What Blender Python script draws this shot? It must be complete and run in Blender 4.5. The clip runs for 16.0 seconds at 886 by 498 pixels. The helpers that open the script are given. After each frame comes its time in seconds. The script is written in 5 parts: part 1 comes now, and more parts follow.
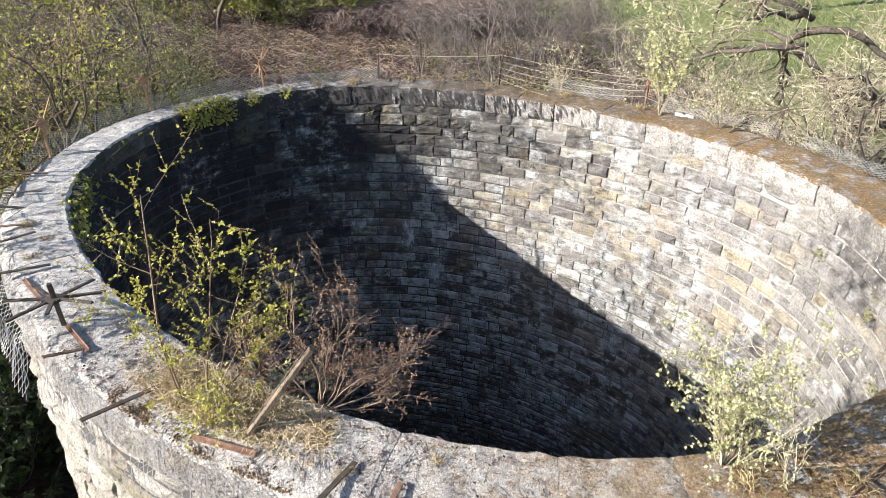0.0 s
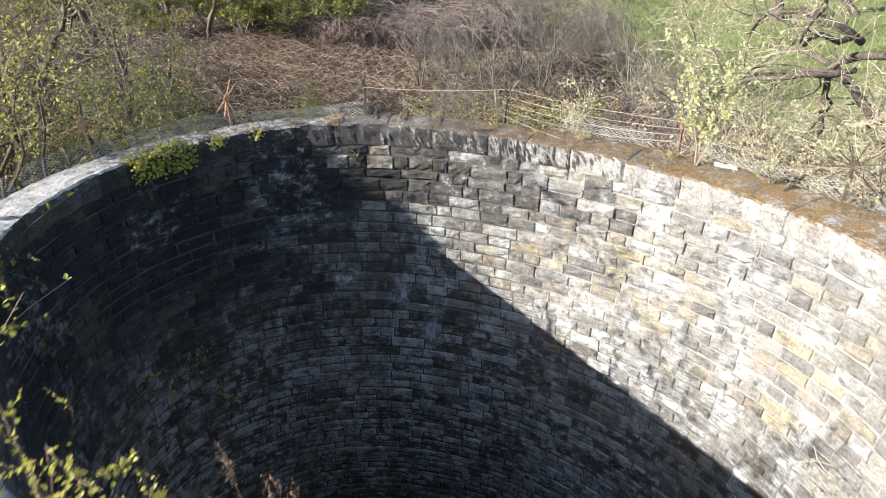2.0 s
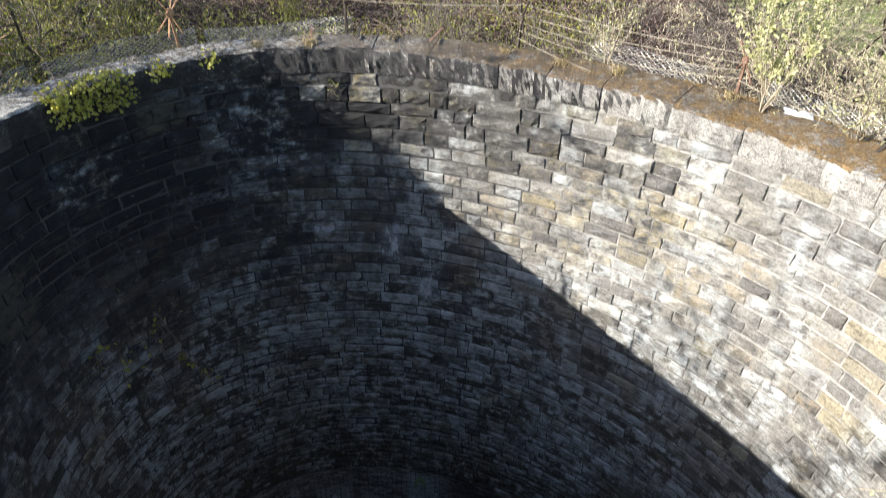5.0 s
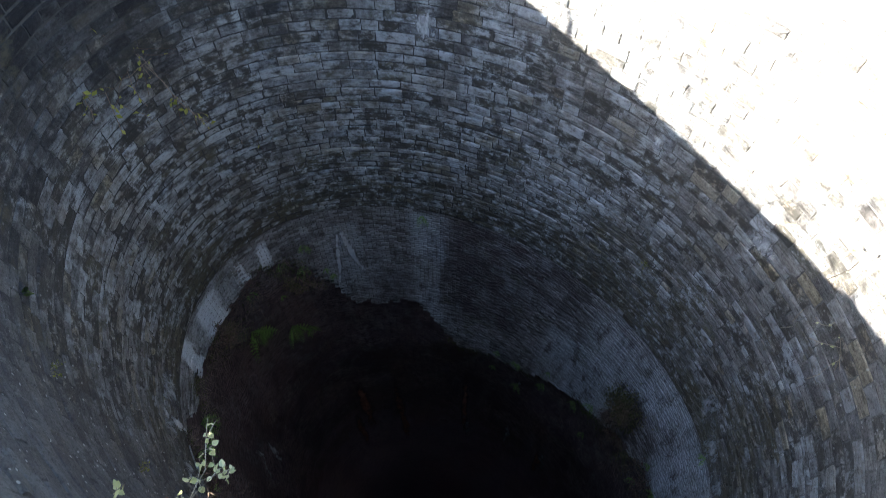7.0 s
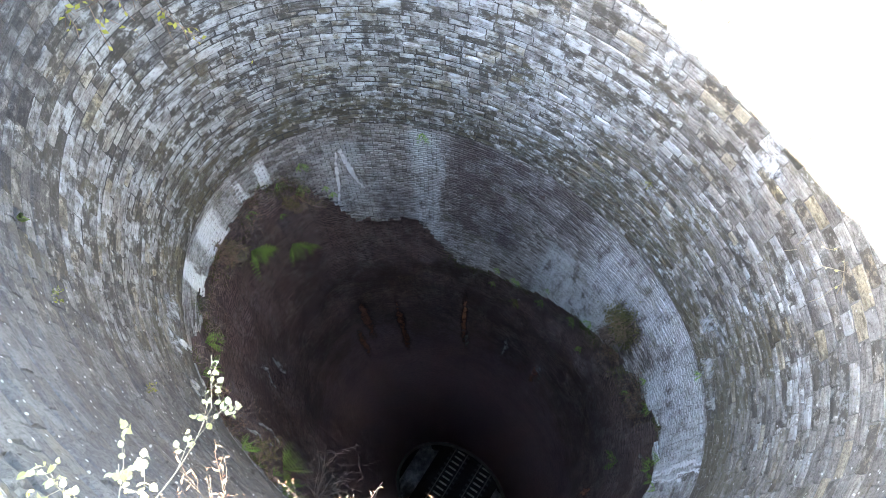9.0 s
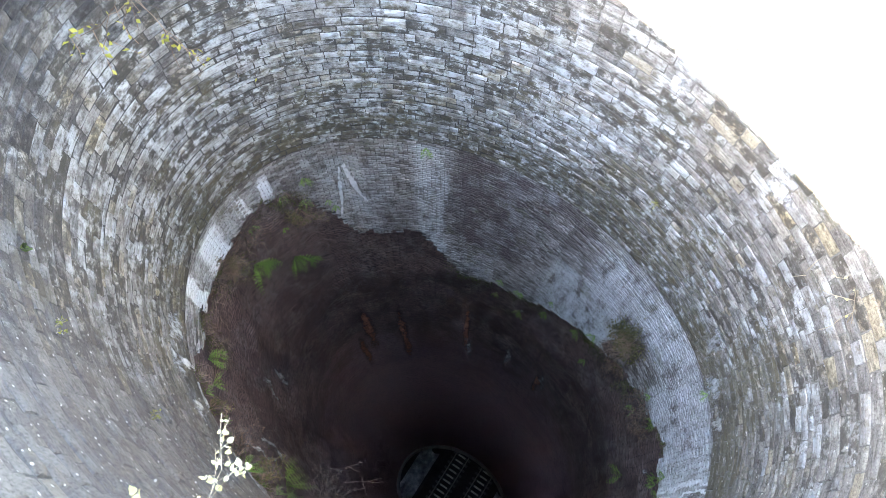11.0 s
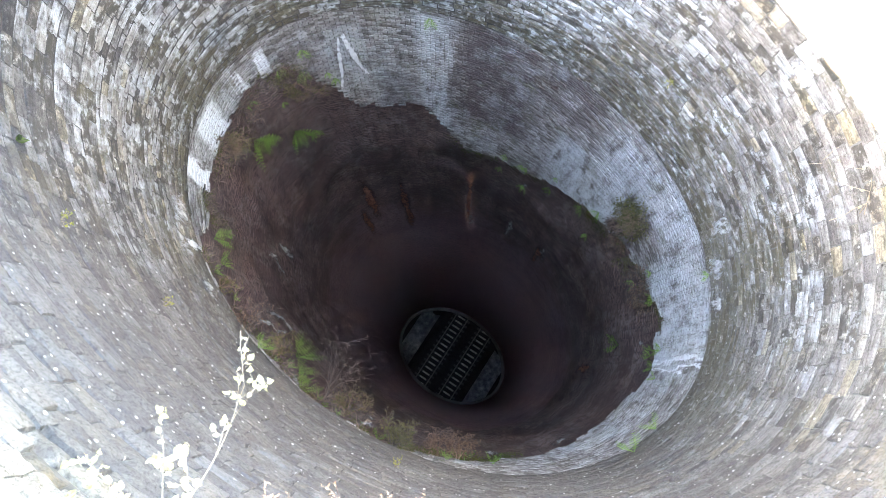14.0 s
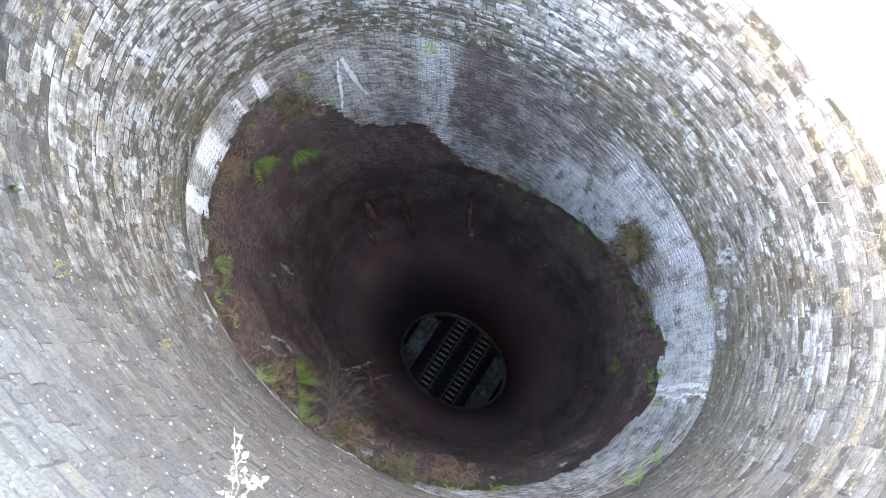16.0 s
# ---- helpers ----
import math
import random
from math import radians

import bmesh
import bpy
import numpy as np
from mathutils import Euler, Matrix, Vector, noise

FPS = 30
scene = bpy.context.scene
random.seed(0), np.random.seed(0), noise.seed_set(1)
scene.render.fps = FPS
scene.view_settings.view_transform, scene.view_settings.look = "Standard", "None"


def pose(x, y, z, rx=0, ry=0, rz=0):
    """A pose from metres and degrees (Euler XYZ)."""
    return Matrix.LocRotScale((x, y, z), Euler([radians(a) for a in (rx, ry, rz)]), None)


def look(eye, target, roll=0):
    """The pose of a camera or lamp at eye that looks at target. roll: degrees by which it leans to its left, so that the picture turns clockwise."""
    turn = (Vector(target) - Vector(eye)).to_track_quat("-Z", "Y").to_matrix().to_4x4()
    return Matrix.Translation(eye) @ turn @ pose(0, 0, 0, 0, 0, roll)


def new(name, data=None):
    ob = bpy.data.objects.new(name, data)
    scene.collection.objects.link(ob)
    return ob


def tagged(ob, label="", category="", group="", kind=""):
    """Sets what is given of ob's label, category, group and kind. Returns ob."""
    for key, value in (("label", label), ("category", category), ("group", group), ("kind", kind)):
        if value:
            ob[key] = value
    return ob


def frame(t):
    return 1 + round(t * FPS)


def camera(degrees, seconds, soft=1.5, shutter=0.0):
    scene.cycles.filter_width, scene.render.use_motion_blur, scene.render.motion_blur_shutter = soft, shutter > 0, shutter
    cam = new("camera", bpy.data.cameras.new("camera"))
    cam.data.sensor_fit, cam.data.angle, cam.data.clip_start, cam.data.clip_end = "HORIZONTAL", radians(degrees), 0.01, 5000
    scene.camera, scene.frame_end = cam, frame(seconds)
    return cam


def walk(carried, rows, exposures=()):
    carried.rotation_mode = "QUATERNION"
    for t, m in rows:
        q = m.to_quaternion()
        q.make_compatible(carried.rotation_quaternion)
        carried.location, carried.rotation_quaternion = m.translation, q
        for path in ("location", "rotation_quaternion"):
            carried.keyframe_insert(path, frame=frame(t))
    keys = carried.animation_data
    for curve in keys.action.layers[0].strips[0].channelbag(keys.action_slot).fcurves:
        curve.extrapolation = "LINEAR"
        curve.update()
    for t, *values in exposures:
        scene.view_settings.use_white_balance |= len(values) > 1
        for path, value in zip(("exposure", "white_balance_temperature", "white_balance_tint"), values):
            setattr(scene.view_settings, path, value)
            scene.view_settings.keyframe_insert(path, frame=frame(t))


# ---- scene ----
cam = camera(65.5, 16.0, soft=0.75, shutter=0.3)
PATH = [
    (0, (0.260, 0.079, 4.063), (0.211, 1.824, 3.085), 0.11),
    (0.5, (0.274, 0.527, 4.080), (0.224, 2.272, 3.103), 0.07),
    (1, (0.289, 1.014, 4.096), (0.238, 2.759, 3.119), 0.04),
    (1.5, (0.306, 1.438, 4.075), (0.250, 3.183, 3.099), 0.00),
    (2, (0.306, 2.391, 4.088), (0.249, 4.136, 3.112), 0.03),
    (2.5, (0.327, 3.785, 4.135), (0.268, 5.530, 3.160), 0.08),
    (3, (0.320, 4.648, 4.139), (0.263, 6.395, 3.167), 0.13),
    (3.2, (0.312, 4.790, 4.135), (0.255, 6.536, 3.161), 0.15),
    (5.3, (0.124, 4.594, 3.841), (0.102, 6.052, 2.472), 0.97),
    (5.5, (0.226, 4.651, 3.834), (0.192, 5.983, 2.343), 0.46),
    (6, (0.240, 4.712, 3.810), (0.209, 5.931, 2.225), 0.48),
    (6.5, (0.279, 4.754, 3.810), (0.244, 5.946, 2.204), 0.30),
    (7, (0.277, 4.808, 3.785), (0.251, 5.823, 2.061), 0.34),
    (7.5, (0.280, 4.868, 3.773), (0.256, 5.834, 2.022), 0.39),
    (8, (0.289, 4.949, 3.760), (0.262, 5.914, 2.008), 0.26),
    (8.5, (0.238, 5.000, 3.755), (0.222, 5.812, 1.928), 0.61),
    (9, (0.225, 5.012, 3.726), (0.210, 5.800, 1.888), 0.60),
    (9.2, (0.220, 5.020, 3.716), (0.204, 5.821, 1.883), 0.61),
    (11.3, (0.103, 5.396, 3.803), (0.088, 6.176, 1.961), 0.62),
    (11.5, (0.087, 5.375, 3.778), (0.076, 6.105, 1.916), 0.73),
    (12, (0.057, 5.355, 3.745), (0.052, 5.960, 1.839), 1.17),
    (12.5, (0.040, 5.318, 3.737), (0.040, 5.780, 1.791), 1.65),
    (13, (0.018, 5.307, 3.737), (0.020, 5.721, 1.780), 1.87),
    (13.5, (0.001, 5.450, 3.740), (0.003, 5.862, 1.783), 1.84),
    (14, (-0.005, 5.749, 3.774), (-0.007, 6.161, 1.817), 1.42),
    (14.5, (-0.023, 5.899, 3.743), (-0.024, 6.309, 1.786), 1.41),
    (15, (-0.049, 6.247, 3.773), (-0.052, 6.656, 1.815), 1.10),
    (15.5, (-0.041, 6.328, 3.749), (-0.043, 6.736, 1.791), 1.27),
    (16, (-0.020, 6.349, 3.730), (-0.026, 6.760, 1.773), 0.68),
]
EXPOSURES = [(0, 1.4, 6500, 13), (1.5, 1.45, 6500, 12), (2.2, 1.6, 6500, 11), (3.2, 1.65, 6500, 11), (5.3, 1.4, 6500, 10), (5.6, 1.45, 6500, 10), (6.0, 2.1, 6500, 10), (6.5, 2.6, 6500, 10), (7.0, 3.0, 6500, 10), (7.5, 4.0, 6600, 10), (8.0, 4.5, 6800, 10), (8.5, 4.75, 7200, 10), (9.0, 5.45, 7700, 11), (11.3, 5.7, 7900, 12), (12.0, 5.85, 8100, 13), (13.0, 6.0, 8300, 13), (16.0, 6.2, 8200, 13)]
walk(cam, [(t, look(eye, target, roll)) for t, eye, target, roll in PATH], EXPOSURES)

# ---- light: low spring sun and clear sky ----
SUN_AZ, SUN_EL = 200.0, 25.0
world = bpy.data.worlds.new("sky")
scene.world = world
world.use_nodes = True
wn = world.node_tree.nodes
sky = wn.new("ShaderNodeTexSky")
sky.sky_type, sky.sun_disc = 'NISHITA', False
sky.ozone_density, sky.air_density = 1.8, 1.1
sky.sun_elevation, sky.sun_rotation = radians(SUN_EL), radians(90 - SUN_AZ)
world.node_tree.links.new(sky.outputs[0], wn["Background"].inputs[0])
wn["Background"].inputs[1].default_value = 0.09
sun = new("sun", bpy.data.lights.new("sun", 'SUN'))
sun.data.energy, sun.data.angle, sun.data.color = 5.0, radians(0.5), (1.0, 0.95, 0.86)
sun.matrix_world = look((math.cos(radians(SUN_AZ)) * 60, 9 + math.sin(radians(SUN_AZ)) * 60, 60 * math.tan(radians(SUN_EL))), (0, 9, 0))

# ---- materials ----
def nodes_of(name):
    m = bpy.data.materials.new(name)
    m.use_nodes = True
    return m, m.node_tree.nodes, m.node_tree.links, m.node_tree.nodes["Principled BSDF"]


def ramp(n, stops):
    r = n.new("ShaderNodeValToRGB")
    e = r.color_ramp.elements
    while len(e) < len(stops):
        e.new(0.5)
    for k, (p, c) in zip(e, stops):
        k.position, k.color = p, (*c, 1)
    return r


def noise_tex(n, l, scale, detail=4, coord=None, rough=0.6):
    t = n.new("ShaderNodeTexNoise")
    t.inputs["Scale"].default_value, t.inputs["Detail"].default_value, t.inputs["Roughness"].default_value = scale, detail, rough
    if coord is not None:
        l.new(coord, t.inputs["Vector"])
    return t


def mix(n, l, a, b, fac, mode='MIX'):
    m = n.new("ShaderNodeMix")
    m.data_type, m.blend_type = 'RGBA', mode
    for v, k in ((fac, 0), (a, 6), (b, 7)):
        if hasattr(v, "is_output"):
            l.new(v, m.inputs[k])
        elif k == 0:
            m.inputs[k].default_value = v
        else:
            m.inputs[k].default_value = (*v, 1)
    return m.outputs[2]


def maths(n, l, op, a, b=0.0):
    m = n.new("ShaderNodeMath")
    m.operation = op
    for v, k in ((a, 0), (b, 1)):
        if hasattr(v, "is_output"):
            l.new(v, m.inputs[k])
        else:
            m.inputs[k].default_value = v
    return m.outputs[0]


def world_pos(n, l, stretch=(1, 1, 1)):
    g = n.new("ShaderNodeNewGeometry")
    v = n.new("ShaderNodeVectorMath")
    v.operation = 'MULTIPLY'
    l.new(g.outputs["Position"], v.inputs[0])
    v.inputs[1].default_value = stretch
    return v.outputs[0], g


def bump(n, l, b, height, strength=0.5, dist=0.02, below=None):
    k = n.new("ShaderNodeBump")
    k.inputs["Strength"].default_value, k.inputs["Distance"].default_value = strength, dist
    l.new(height, k.inputs["Height"])
    if below is not None:
        l.new(below, k.inputs["Normal"])
    l.new(k.outputs[0], b.inputs["Normal"])
    return k.outputs[0]


def step(n, l, value, low, high):
    m = n.new("ShaderNodeMapRange")
    m.interpolation_type = 'SMOOTHSTEP'
    m.inputs[1].default_value, m.inputs[2].default_value = low, high
    l.new(value, m.inputs[0])
    return m.outputs[0]


def piece_random(n, l, g):
    """A value of its own for every stone, loose or joined."""
    o = n.new("ShaderNodeObjectInfo")
    return maths(n, l, 'FRACT', maths(n, l, 'ADD', g.outputs["Random Per Island"], o.outputs["Random"]))


def stone_material(name, tones, lime=0.5, moss=0.3, dark=0.5, dry_moss=0.0, crust=0.0):
    m, n, l, b = nodes_of(name)
    pos, g = world_pos(n, l)
    place = n.new("ShaderNodeSeparateXYZ")
    l.new(pos, place.inputs[0])
    tone = ramp(n, tones)
    l.new(piece_random(n, l, g), tone.inputs[0])
    grain = noise_tex(n, l, 34, 6, pos, 0.75)
    strata = noise_tex(n, l, 5.5, 10, world_pos(n, l, (1, 1, 1.5))[0], 0.76)
    wide = noise_tex(n, l, 0.55, 4, pos, 0.6)
    # bedding and grain of the stone itself
    bed = ramp(n, [(0.33, (0.36, 0.35, 0.35)), (0.46, (0.9, 0.89, 0.88)), (0.56, (1.08, 1.07, 1.05)), (0.68, (1.35, 1.35, 1.34))])
    l.new(strata.outputs[0], bed.inputs[0])
    fleck = ramp(n, [(0.36, (0.45, 0.44, 0.43)), (0.5, (1.0, 1.0, 1.0)), (0.66, (1.35, 1.34, 1.32))])
    l.new(grain.outputs[0], fleck.inputs[0])
    col = mix(n, l, mix(n, l, tone.outputs[0], bed.outputs[0], 1.0, 'MULTIPLY'), fleck.outputs[0], 1.0, 'MULTIPLY')
    col = mix(n, l, col, (0.03, 0.029, 0.029), maths(n, l, 'MULTIPLY', step(n, l, wide.outputs[0], 0.52, 0.68), dark))
    ochre = noise_tex(n, l, 0.9, 4, world_pos(n, l, (1, 1, 1.6))[0])
    col = mix(n, l, col, (0.34, 0.24, 0.10), maths(n, l, 'MULTIPLY', maths(n, l, 'MULTIPLY', step(n, l, ochre.outputs[0], 0.52, 0.68), step(n, l, strata.outputs[0], 0.4, 0.55)), 0.38))
    drip = noise_tex(n, l, 1.3, 6, world_pos(n, l, (1, 1, 0.3))[0], 0.7)
    run = drip.outputs[0]
    if crust:
        # black weather crust and painted-in shade on the sheltered upper side
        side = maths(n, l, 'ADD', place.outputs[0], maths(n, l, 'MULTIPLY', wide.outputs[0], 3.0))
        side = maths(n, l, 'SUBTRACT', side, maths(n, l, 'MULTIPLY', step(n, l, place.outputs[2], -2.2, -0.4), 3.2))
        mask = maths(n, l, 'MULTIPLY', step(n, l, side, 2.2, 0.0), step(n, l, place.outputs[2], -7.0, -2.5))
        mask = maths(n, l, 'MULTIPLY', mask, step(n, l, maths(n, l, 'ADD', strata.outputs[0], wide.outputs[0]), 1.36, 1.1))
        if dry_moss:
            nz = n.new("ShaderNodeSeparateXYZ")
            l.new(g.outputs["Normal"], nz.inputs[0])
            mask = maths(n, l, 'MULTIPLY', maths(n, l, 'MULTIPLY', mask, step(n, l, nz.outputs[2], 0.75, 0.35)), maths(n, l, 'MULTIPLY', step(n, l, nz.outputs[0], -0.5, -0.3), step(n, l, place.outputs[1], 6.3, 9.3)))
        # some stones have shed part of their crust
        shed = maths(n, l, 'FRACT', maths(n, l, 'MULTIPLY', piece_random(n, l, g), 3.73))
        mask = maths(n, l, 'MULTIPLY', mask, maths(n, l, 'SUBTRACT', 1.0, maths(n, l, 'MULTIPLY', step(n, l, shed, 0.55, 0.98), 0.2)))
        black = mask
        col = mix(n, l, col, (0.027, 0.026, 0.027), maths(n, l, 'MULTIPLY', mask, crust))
        run = maths(n, l, 'ADD', run, maths(n, l, 'MULTIPLY', maths(n, l, 'SUBTRACT', step(n, l, place.outputs[1], 5.0, 13.0), 0.6), 0.2))
    lime_mask = maths(n, l, 'MULTIPLY', step(n, l, run, 0.5, 0.74), step(n, l, strata.outputs[0], 0.36, 0.6))
    if crust:
        lime_mask = maths(n, l, 'MULTIPLY', lime_mask, maths(n, l, 'SUBTRACT', 1.0, maths(n, l, 'MULTIPLY', black, 0.75)))
    col = mix(n, l, col, (0.63, 0.66, 0.65), maths(n, l, 'MULTIPLY', lime_mask, lime))
    green = noise_tex(n, l, 0.8, 6, world_pos(n, l, (1, 1, 1.8))[0], 0.75)
    col = mix(n, l, col, (0.10, 0.11, 0.04), maths(n, l, 'MULTIPLY', step(n, l, green.outputs[0], 0.55, 0.68), moss))
    if dry_moss:
        # moss keeps to the top faces, thickest on the side away from the saplings
        up = n.new("ShaderNodeSeparateXYZ")
        l.new(g.outputs["Normal"], up.inputs[0])
        side = step(n, l, place.outputs[0], -1.8, 1.0)
        mo = noise_tex(n, l, 4.5, 8, pos, 0.85)
        mask = maths(n, l, 'MULTIPLY', step(n, l, maths(n, l, 'ADD', mo.outputs[0], maths(n, l, 'MULTIPLY', side, 0.09)), 0.5, 0.6), step(n, l, up.outputs[2], 0.5, 0.8))
        mr = ramp(n, [(0.32, (0.08, 0.052, 0.025)), (0.5, (0.26, 0.16, 0.065)), (0.7, (0.46, 0.33, 0.15))])
        l.new(grain.outputs[0], mr.inputs[0])
        col = mix(n, l, col, mr.outputs[0], maths(n, l, 'MULTIPLY', maths(n, l, 'MULTIPLY', mask, side), dry_moss))
        # grey-black mixed into the far stretch, broken up by the bedding noise
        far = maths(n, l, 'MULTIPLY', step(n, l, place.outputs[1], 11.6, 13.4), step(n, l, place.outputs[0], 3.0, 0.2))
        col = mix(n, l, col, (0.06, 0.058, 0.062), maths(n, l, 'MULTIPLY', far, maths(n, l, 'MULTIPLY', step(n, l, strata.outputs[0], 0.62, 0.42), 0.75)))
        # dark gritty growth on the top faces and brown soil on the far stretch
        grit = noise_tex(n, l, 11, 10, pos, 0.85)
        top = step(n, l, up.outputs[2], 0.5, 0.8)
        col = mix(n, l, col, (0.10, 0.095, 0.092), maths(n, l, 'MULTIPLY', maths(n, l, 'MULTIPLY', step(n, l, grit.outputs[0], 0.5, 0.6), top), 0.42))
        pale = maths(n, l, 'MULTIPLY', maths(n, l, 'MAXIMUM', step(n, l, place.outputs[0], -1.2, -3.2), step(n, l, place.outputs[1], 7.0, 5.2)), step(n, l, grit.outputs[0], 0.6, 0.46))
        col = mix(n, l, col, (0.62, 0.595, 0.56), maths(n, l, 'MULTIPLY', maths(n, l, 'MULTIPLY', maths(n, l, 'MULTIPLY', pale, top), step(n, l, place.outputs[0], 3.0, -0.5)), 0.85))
        sand = noise_tex(n, l, 95, 4, pos, 0.8)
        spot = ramp(n, [(0.36, (0.42, 0.41, 0.41)), (0.5, (0.95, 0.95, 0.95)), (0.64, (1.5, 1.5, 1.48))])
        l.new(sand.outputs[0], spot.inputs[0])
        col = mix(n, l, col, spot.outputs[0], 0.8, 'MULTIPLY')
        soil = maths(n, l, 'MULTIPLY', step(n, l, place.outputs[1], 11.4, 12.6), maths(n, l, 'MULTIPLY', top, step(n, l, grit.outputs[0], 0.42, 0.54)))
        col = mix(n, l, col, (0.11, 0.085, 0.06), maths(n, l, 'MULTIPLY', soil, 0.8))
        vor = n.new("ShaderNodeTexVoronoi")
        vor.inputs["Scale"].default_value = 9.0
        l.new(pos, vor.inputs["Vector"])
        col = mix(n, l, col, (0.5, 0.5, 0.47), maths(n, l, 'MULTIPLY', maths(n, l, 'MULTIPLY', step(n, l, vor.outputs["Distance"], 0.2, 0.08), step(n, l, wide.outputs[0], 0.45, 0.6)), 0.5))
    l.new(col, b.inputs["Base Color"])
    b.inputs["Roughness"].default_value = 0.9
    b.inputs["Specular IOR Level"].default_value = 0.25
    k = bump(n, l, b, strata.outputs[0], 0.8, 0.09)
    bump(n, l, b, grain.outputs[0], 0.8, 0.03, k)
    return m


def lining_material():
    """Rock-faced gritstone: every block has its own tone, crust and lime."""
    m, n, l, b = nodes_of("weathered_gritstone")
    pos, g = world_pos(n, l)
    place = n.new("ShaderNodeSeparateXYZ")
    l.new(pos, place.inputs[0])
    x, y, z = place.outputs

    def times(*f):
        out = f[0]
        for k in f[1:]:
            out = maths(n, l, 'MULTIPLY', out, k)
        return out

    def less(v, k=1.0):
        return maths(n, l, 'SUBTRACT', 1.0, maths(n, l, 'MULTIPLY', v, k))
    own = piece_random(n, l, g)
    own2, own3, own4 = [maths(n, l, 'FRACT', maths(n, l, 'MULTIPLY', own, k)) for k in (3.73, 7.31, 13.7)]
    fine = noise_tex(n, l, 30, 8, pos, 0.75).outputs[0]
    mid = noise_tex(n, l, 5.0, 9, world_pos(n, l, (1, 1, 1.3))[0], 0.72).outputs[0]
    wide = noise_tex(n, l, 0.55, 4, pos, 0.6).outputs[0]
    tone = ramp(n, [(0.0, (0.16, 0.152, 0.148)), (0.12, (0.215, 0.207, 0.20)), (0.4, (0.255, 0.247, 0.238)), (0.7, (0.29, 0.28, 0.266)), (0.92, (0.33, 0.315, 0.29)), (1.0, (0.34, 0.30, 0.22))])
    l.new(own, tone.inputs[0])
    mottle = ramp(n, [(0.34, (0.5, 0.49, 0.49)), (0.45, (0.92, 0.92, 0.92)), (0.55, (1.03, 1.03, 1.02)), (0.68, (1.25, 1.25, 1.24))])
    l.new(mid, mottle.inputs[0])
    fleck = ramp(n, [(0.34, (0.5, 0.49, 0.48)), (0.5, (1.0, 1.0, 1.0)), (0.68, (1.28, 1.27, 1.25))])
    l.new(fine, fleck.inputs[0])
    col = mix(n, l, mix(n, l, tone.outputs[0], mottle.outputs[0], 1.0, 'MULTIPLY'), fleck.outputs[0], 1.0, 'MULTIPLY')
    col = mix(n, l, col, (0.05, 0.047, 0.045), times(step(n, l, wide, 0.54, 0.68), step(n, l, mid, 0.6, 0.46), 0.55))
    # bedding planes opened by the weather, strongest in the damp depth
    beds = noise_tex(n, l, 3.2, 8, world_pos(n, l, (1, 1, 9))[0], 0.72).outputs[0]
    layer = ramp(n, [(0.34, (0.36, 0.345, 0.33)), (0.46, (0.9, 0.9, 0.89)), (0.56, (1.08, 1.08, 1.07)), (0.68, (1.42, 1.42, 1.4))])
    l.new(beds, layer.inputs[0])
    col = mix(n, l, col, layer.outputs[0], maths(n, l, 'ADD', 0.35, times(step(n, l, z, -2.0, -5.0), 0.6)), 'MULTIPLY')
    # ochre iron stain, stone by stone
    ochre = noise_tex(n, l, 0.8, 3, pos).outputs[0]
    col = mix(n, l, col, (0.36, 0.25, 0.10), times(step(n, l, own4, 0.55, 0.8), step(n, l, ochre, 0.44, 0.6), step(n, l, mid, 0.4, 0.56), 0.3))
    # yellow lichen where the sun lies longest
    for spot, far, amount in (((2.3, 12.7, -1.6), 2.3, 0.3), ((-0.9, 14.1, -1.0), 1.3, 0.7)):
        near = n.new("ShaderNodeVectorMath")
        near.operation = 'DISTANCE'
        l.new(pos, near.inputs[0])
        near.inputs[1].default_value = spot
        col = mix(n, l, col, (0.47, 0.37, 0.14), times(step(n, l, near.outputs["Value"], far, far * 0.35), step(n, l, own2, 0.35, 0.7), step(n, l, mid, 0.42, 0.58), amount))
    # black weather crust plus painted shade on the sheltered upper side; some stones shed it
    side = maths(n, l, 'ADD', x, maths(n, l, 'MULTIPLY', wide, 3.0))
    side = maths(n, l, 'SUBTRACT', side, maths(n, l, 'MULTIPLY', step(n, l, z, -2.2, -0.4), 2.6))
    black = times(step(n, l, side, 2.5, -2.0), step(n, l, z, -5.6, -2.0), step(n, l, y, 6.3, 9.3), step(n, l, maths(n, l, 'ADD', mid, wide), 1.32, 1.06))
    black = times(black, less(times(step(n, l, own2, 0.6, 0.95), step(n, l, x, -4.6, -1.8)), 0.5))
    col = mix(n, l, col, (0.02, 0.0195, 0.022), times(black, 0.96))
    # single stones on the left mixed darker, others scoured pale
    darkened = times(step(n, l, side, 4.2, 0.8), step(n, l, z, -8.5, -4.0), step(n, l, own3, 0.5, 0.3), step(n, l, mid, 0.64, 0.48), 0.6)
    col = mix(n, l, col, (0.03, 0.029, 0.031), darkened)
    scoured = times(step(n, l, own3, 0.84, 0.93), step(n, l, mid, 0.42, 0.56), step(n, l, z, -1.6, -2.4), step(n, l, x, -4.6, -3.0), 0.5)
    col = mix(n, l, col, (0.42, 0.44, 0.46), scoured)
    # lime leaches out more the deeper the wall goes
    run = noise_tex(n, l, 1.3, 7, world_pos(n, l, (1, 1, 0.3))[0], 0.7).outputs[0]
    run = maths(n, l, 'ADD', run, times(step(n, l, z, -2.2, -7.0), 0.10))
    run = maths(n, l, 'ADD', run, times(maths(n, l, 'SUBTRACT', step(n, l, y, 5.0, 13.0), 0.6), 0.2))
    run = maths(n, l, 'ADD', run, times(maths(n, l, 'SUBTRACT', own3, 0.5), 0.14))
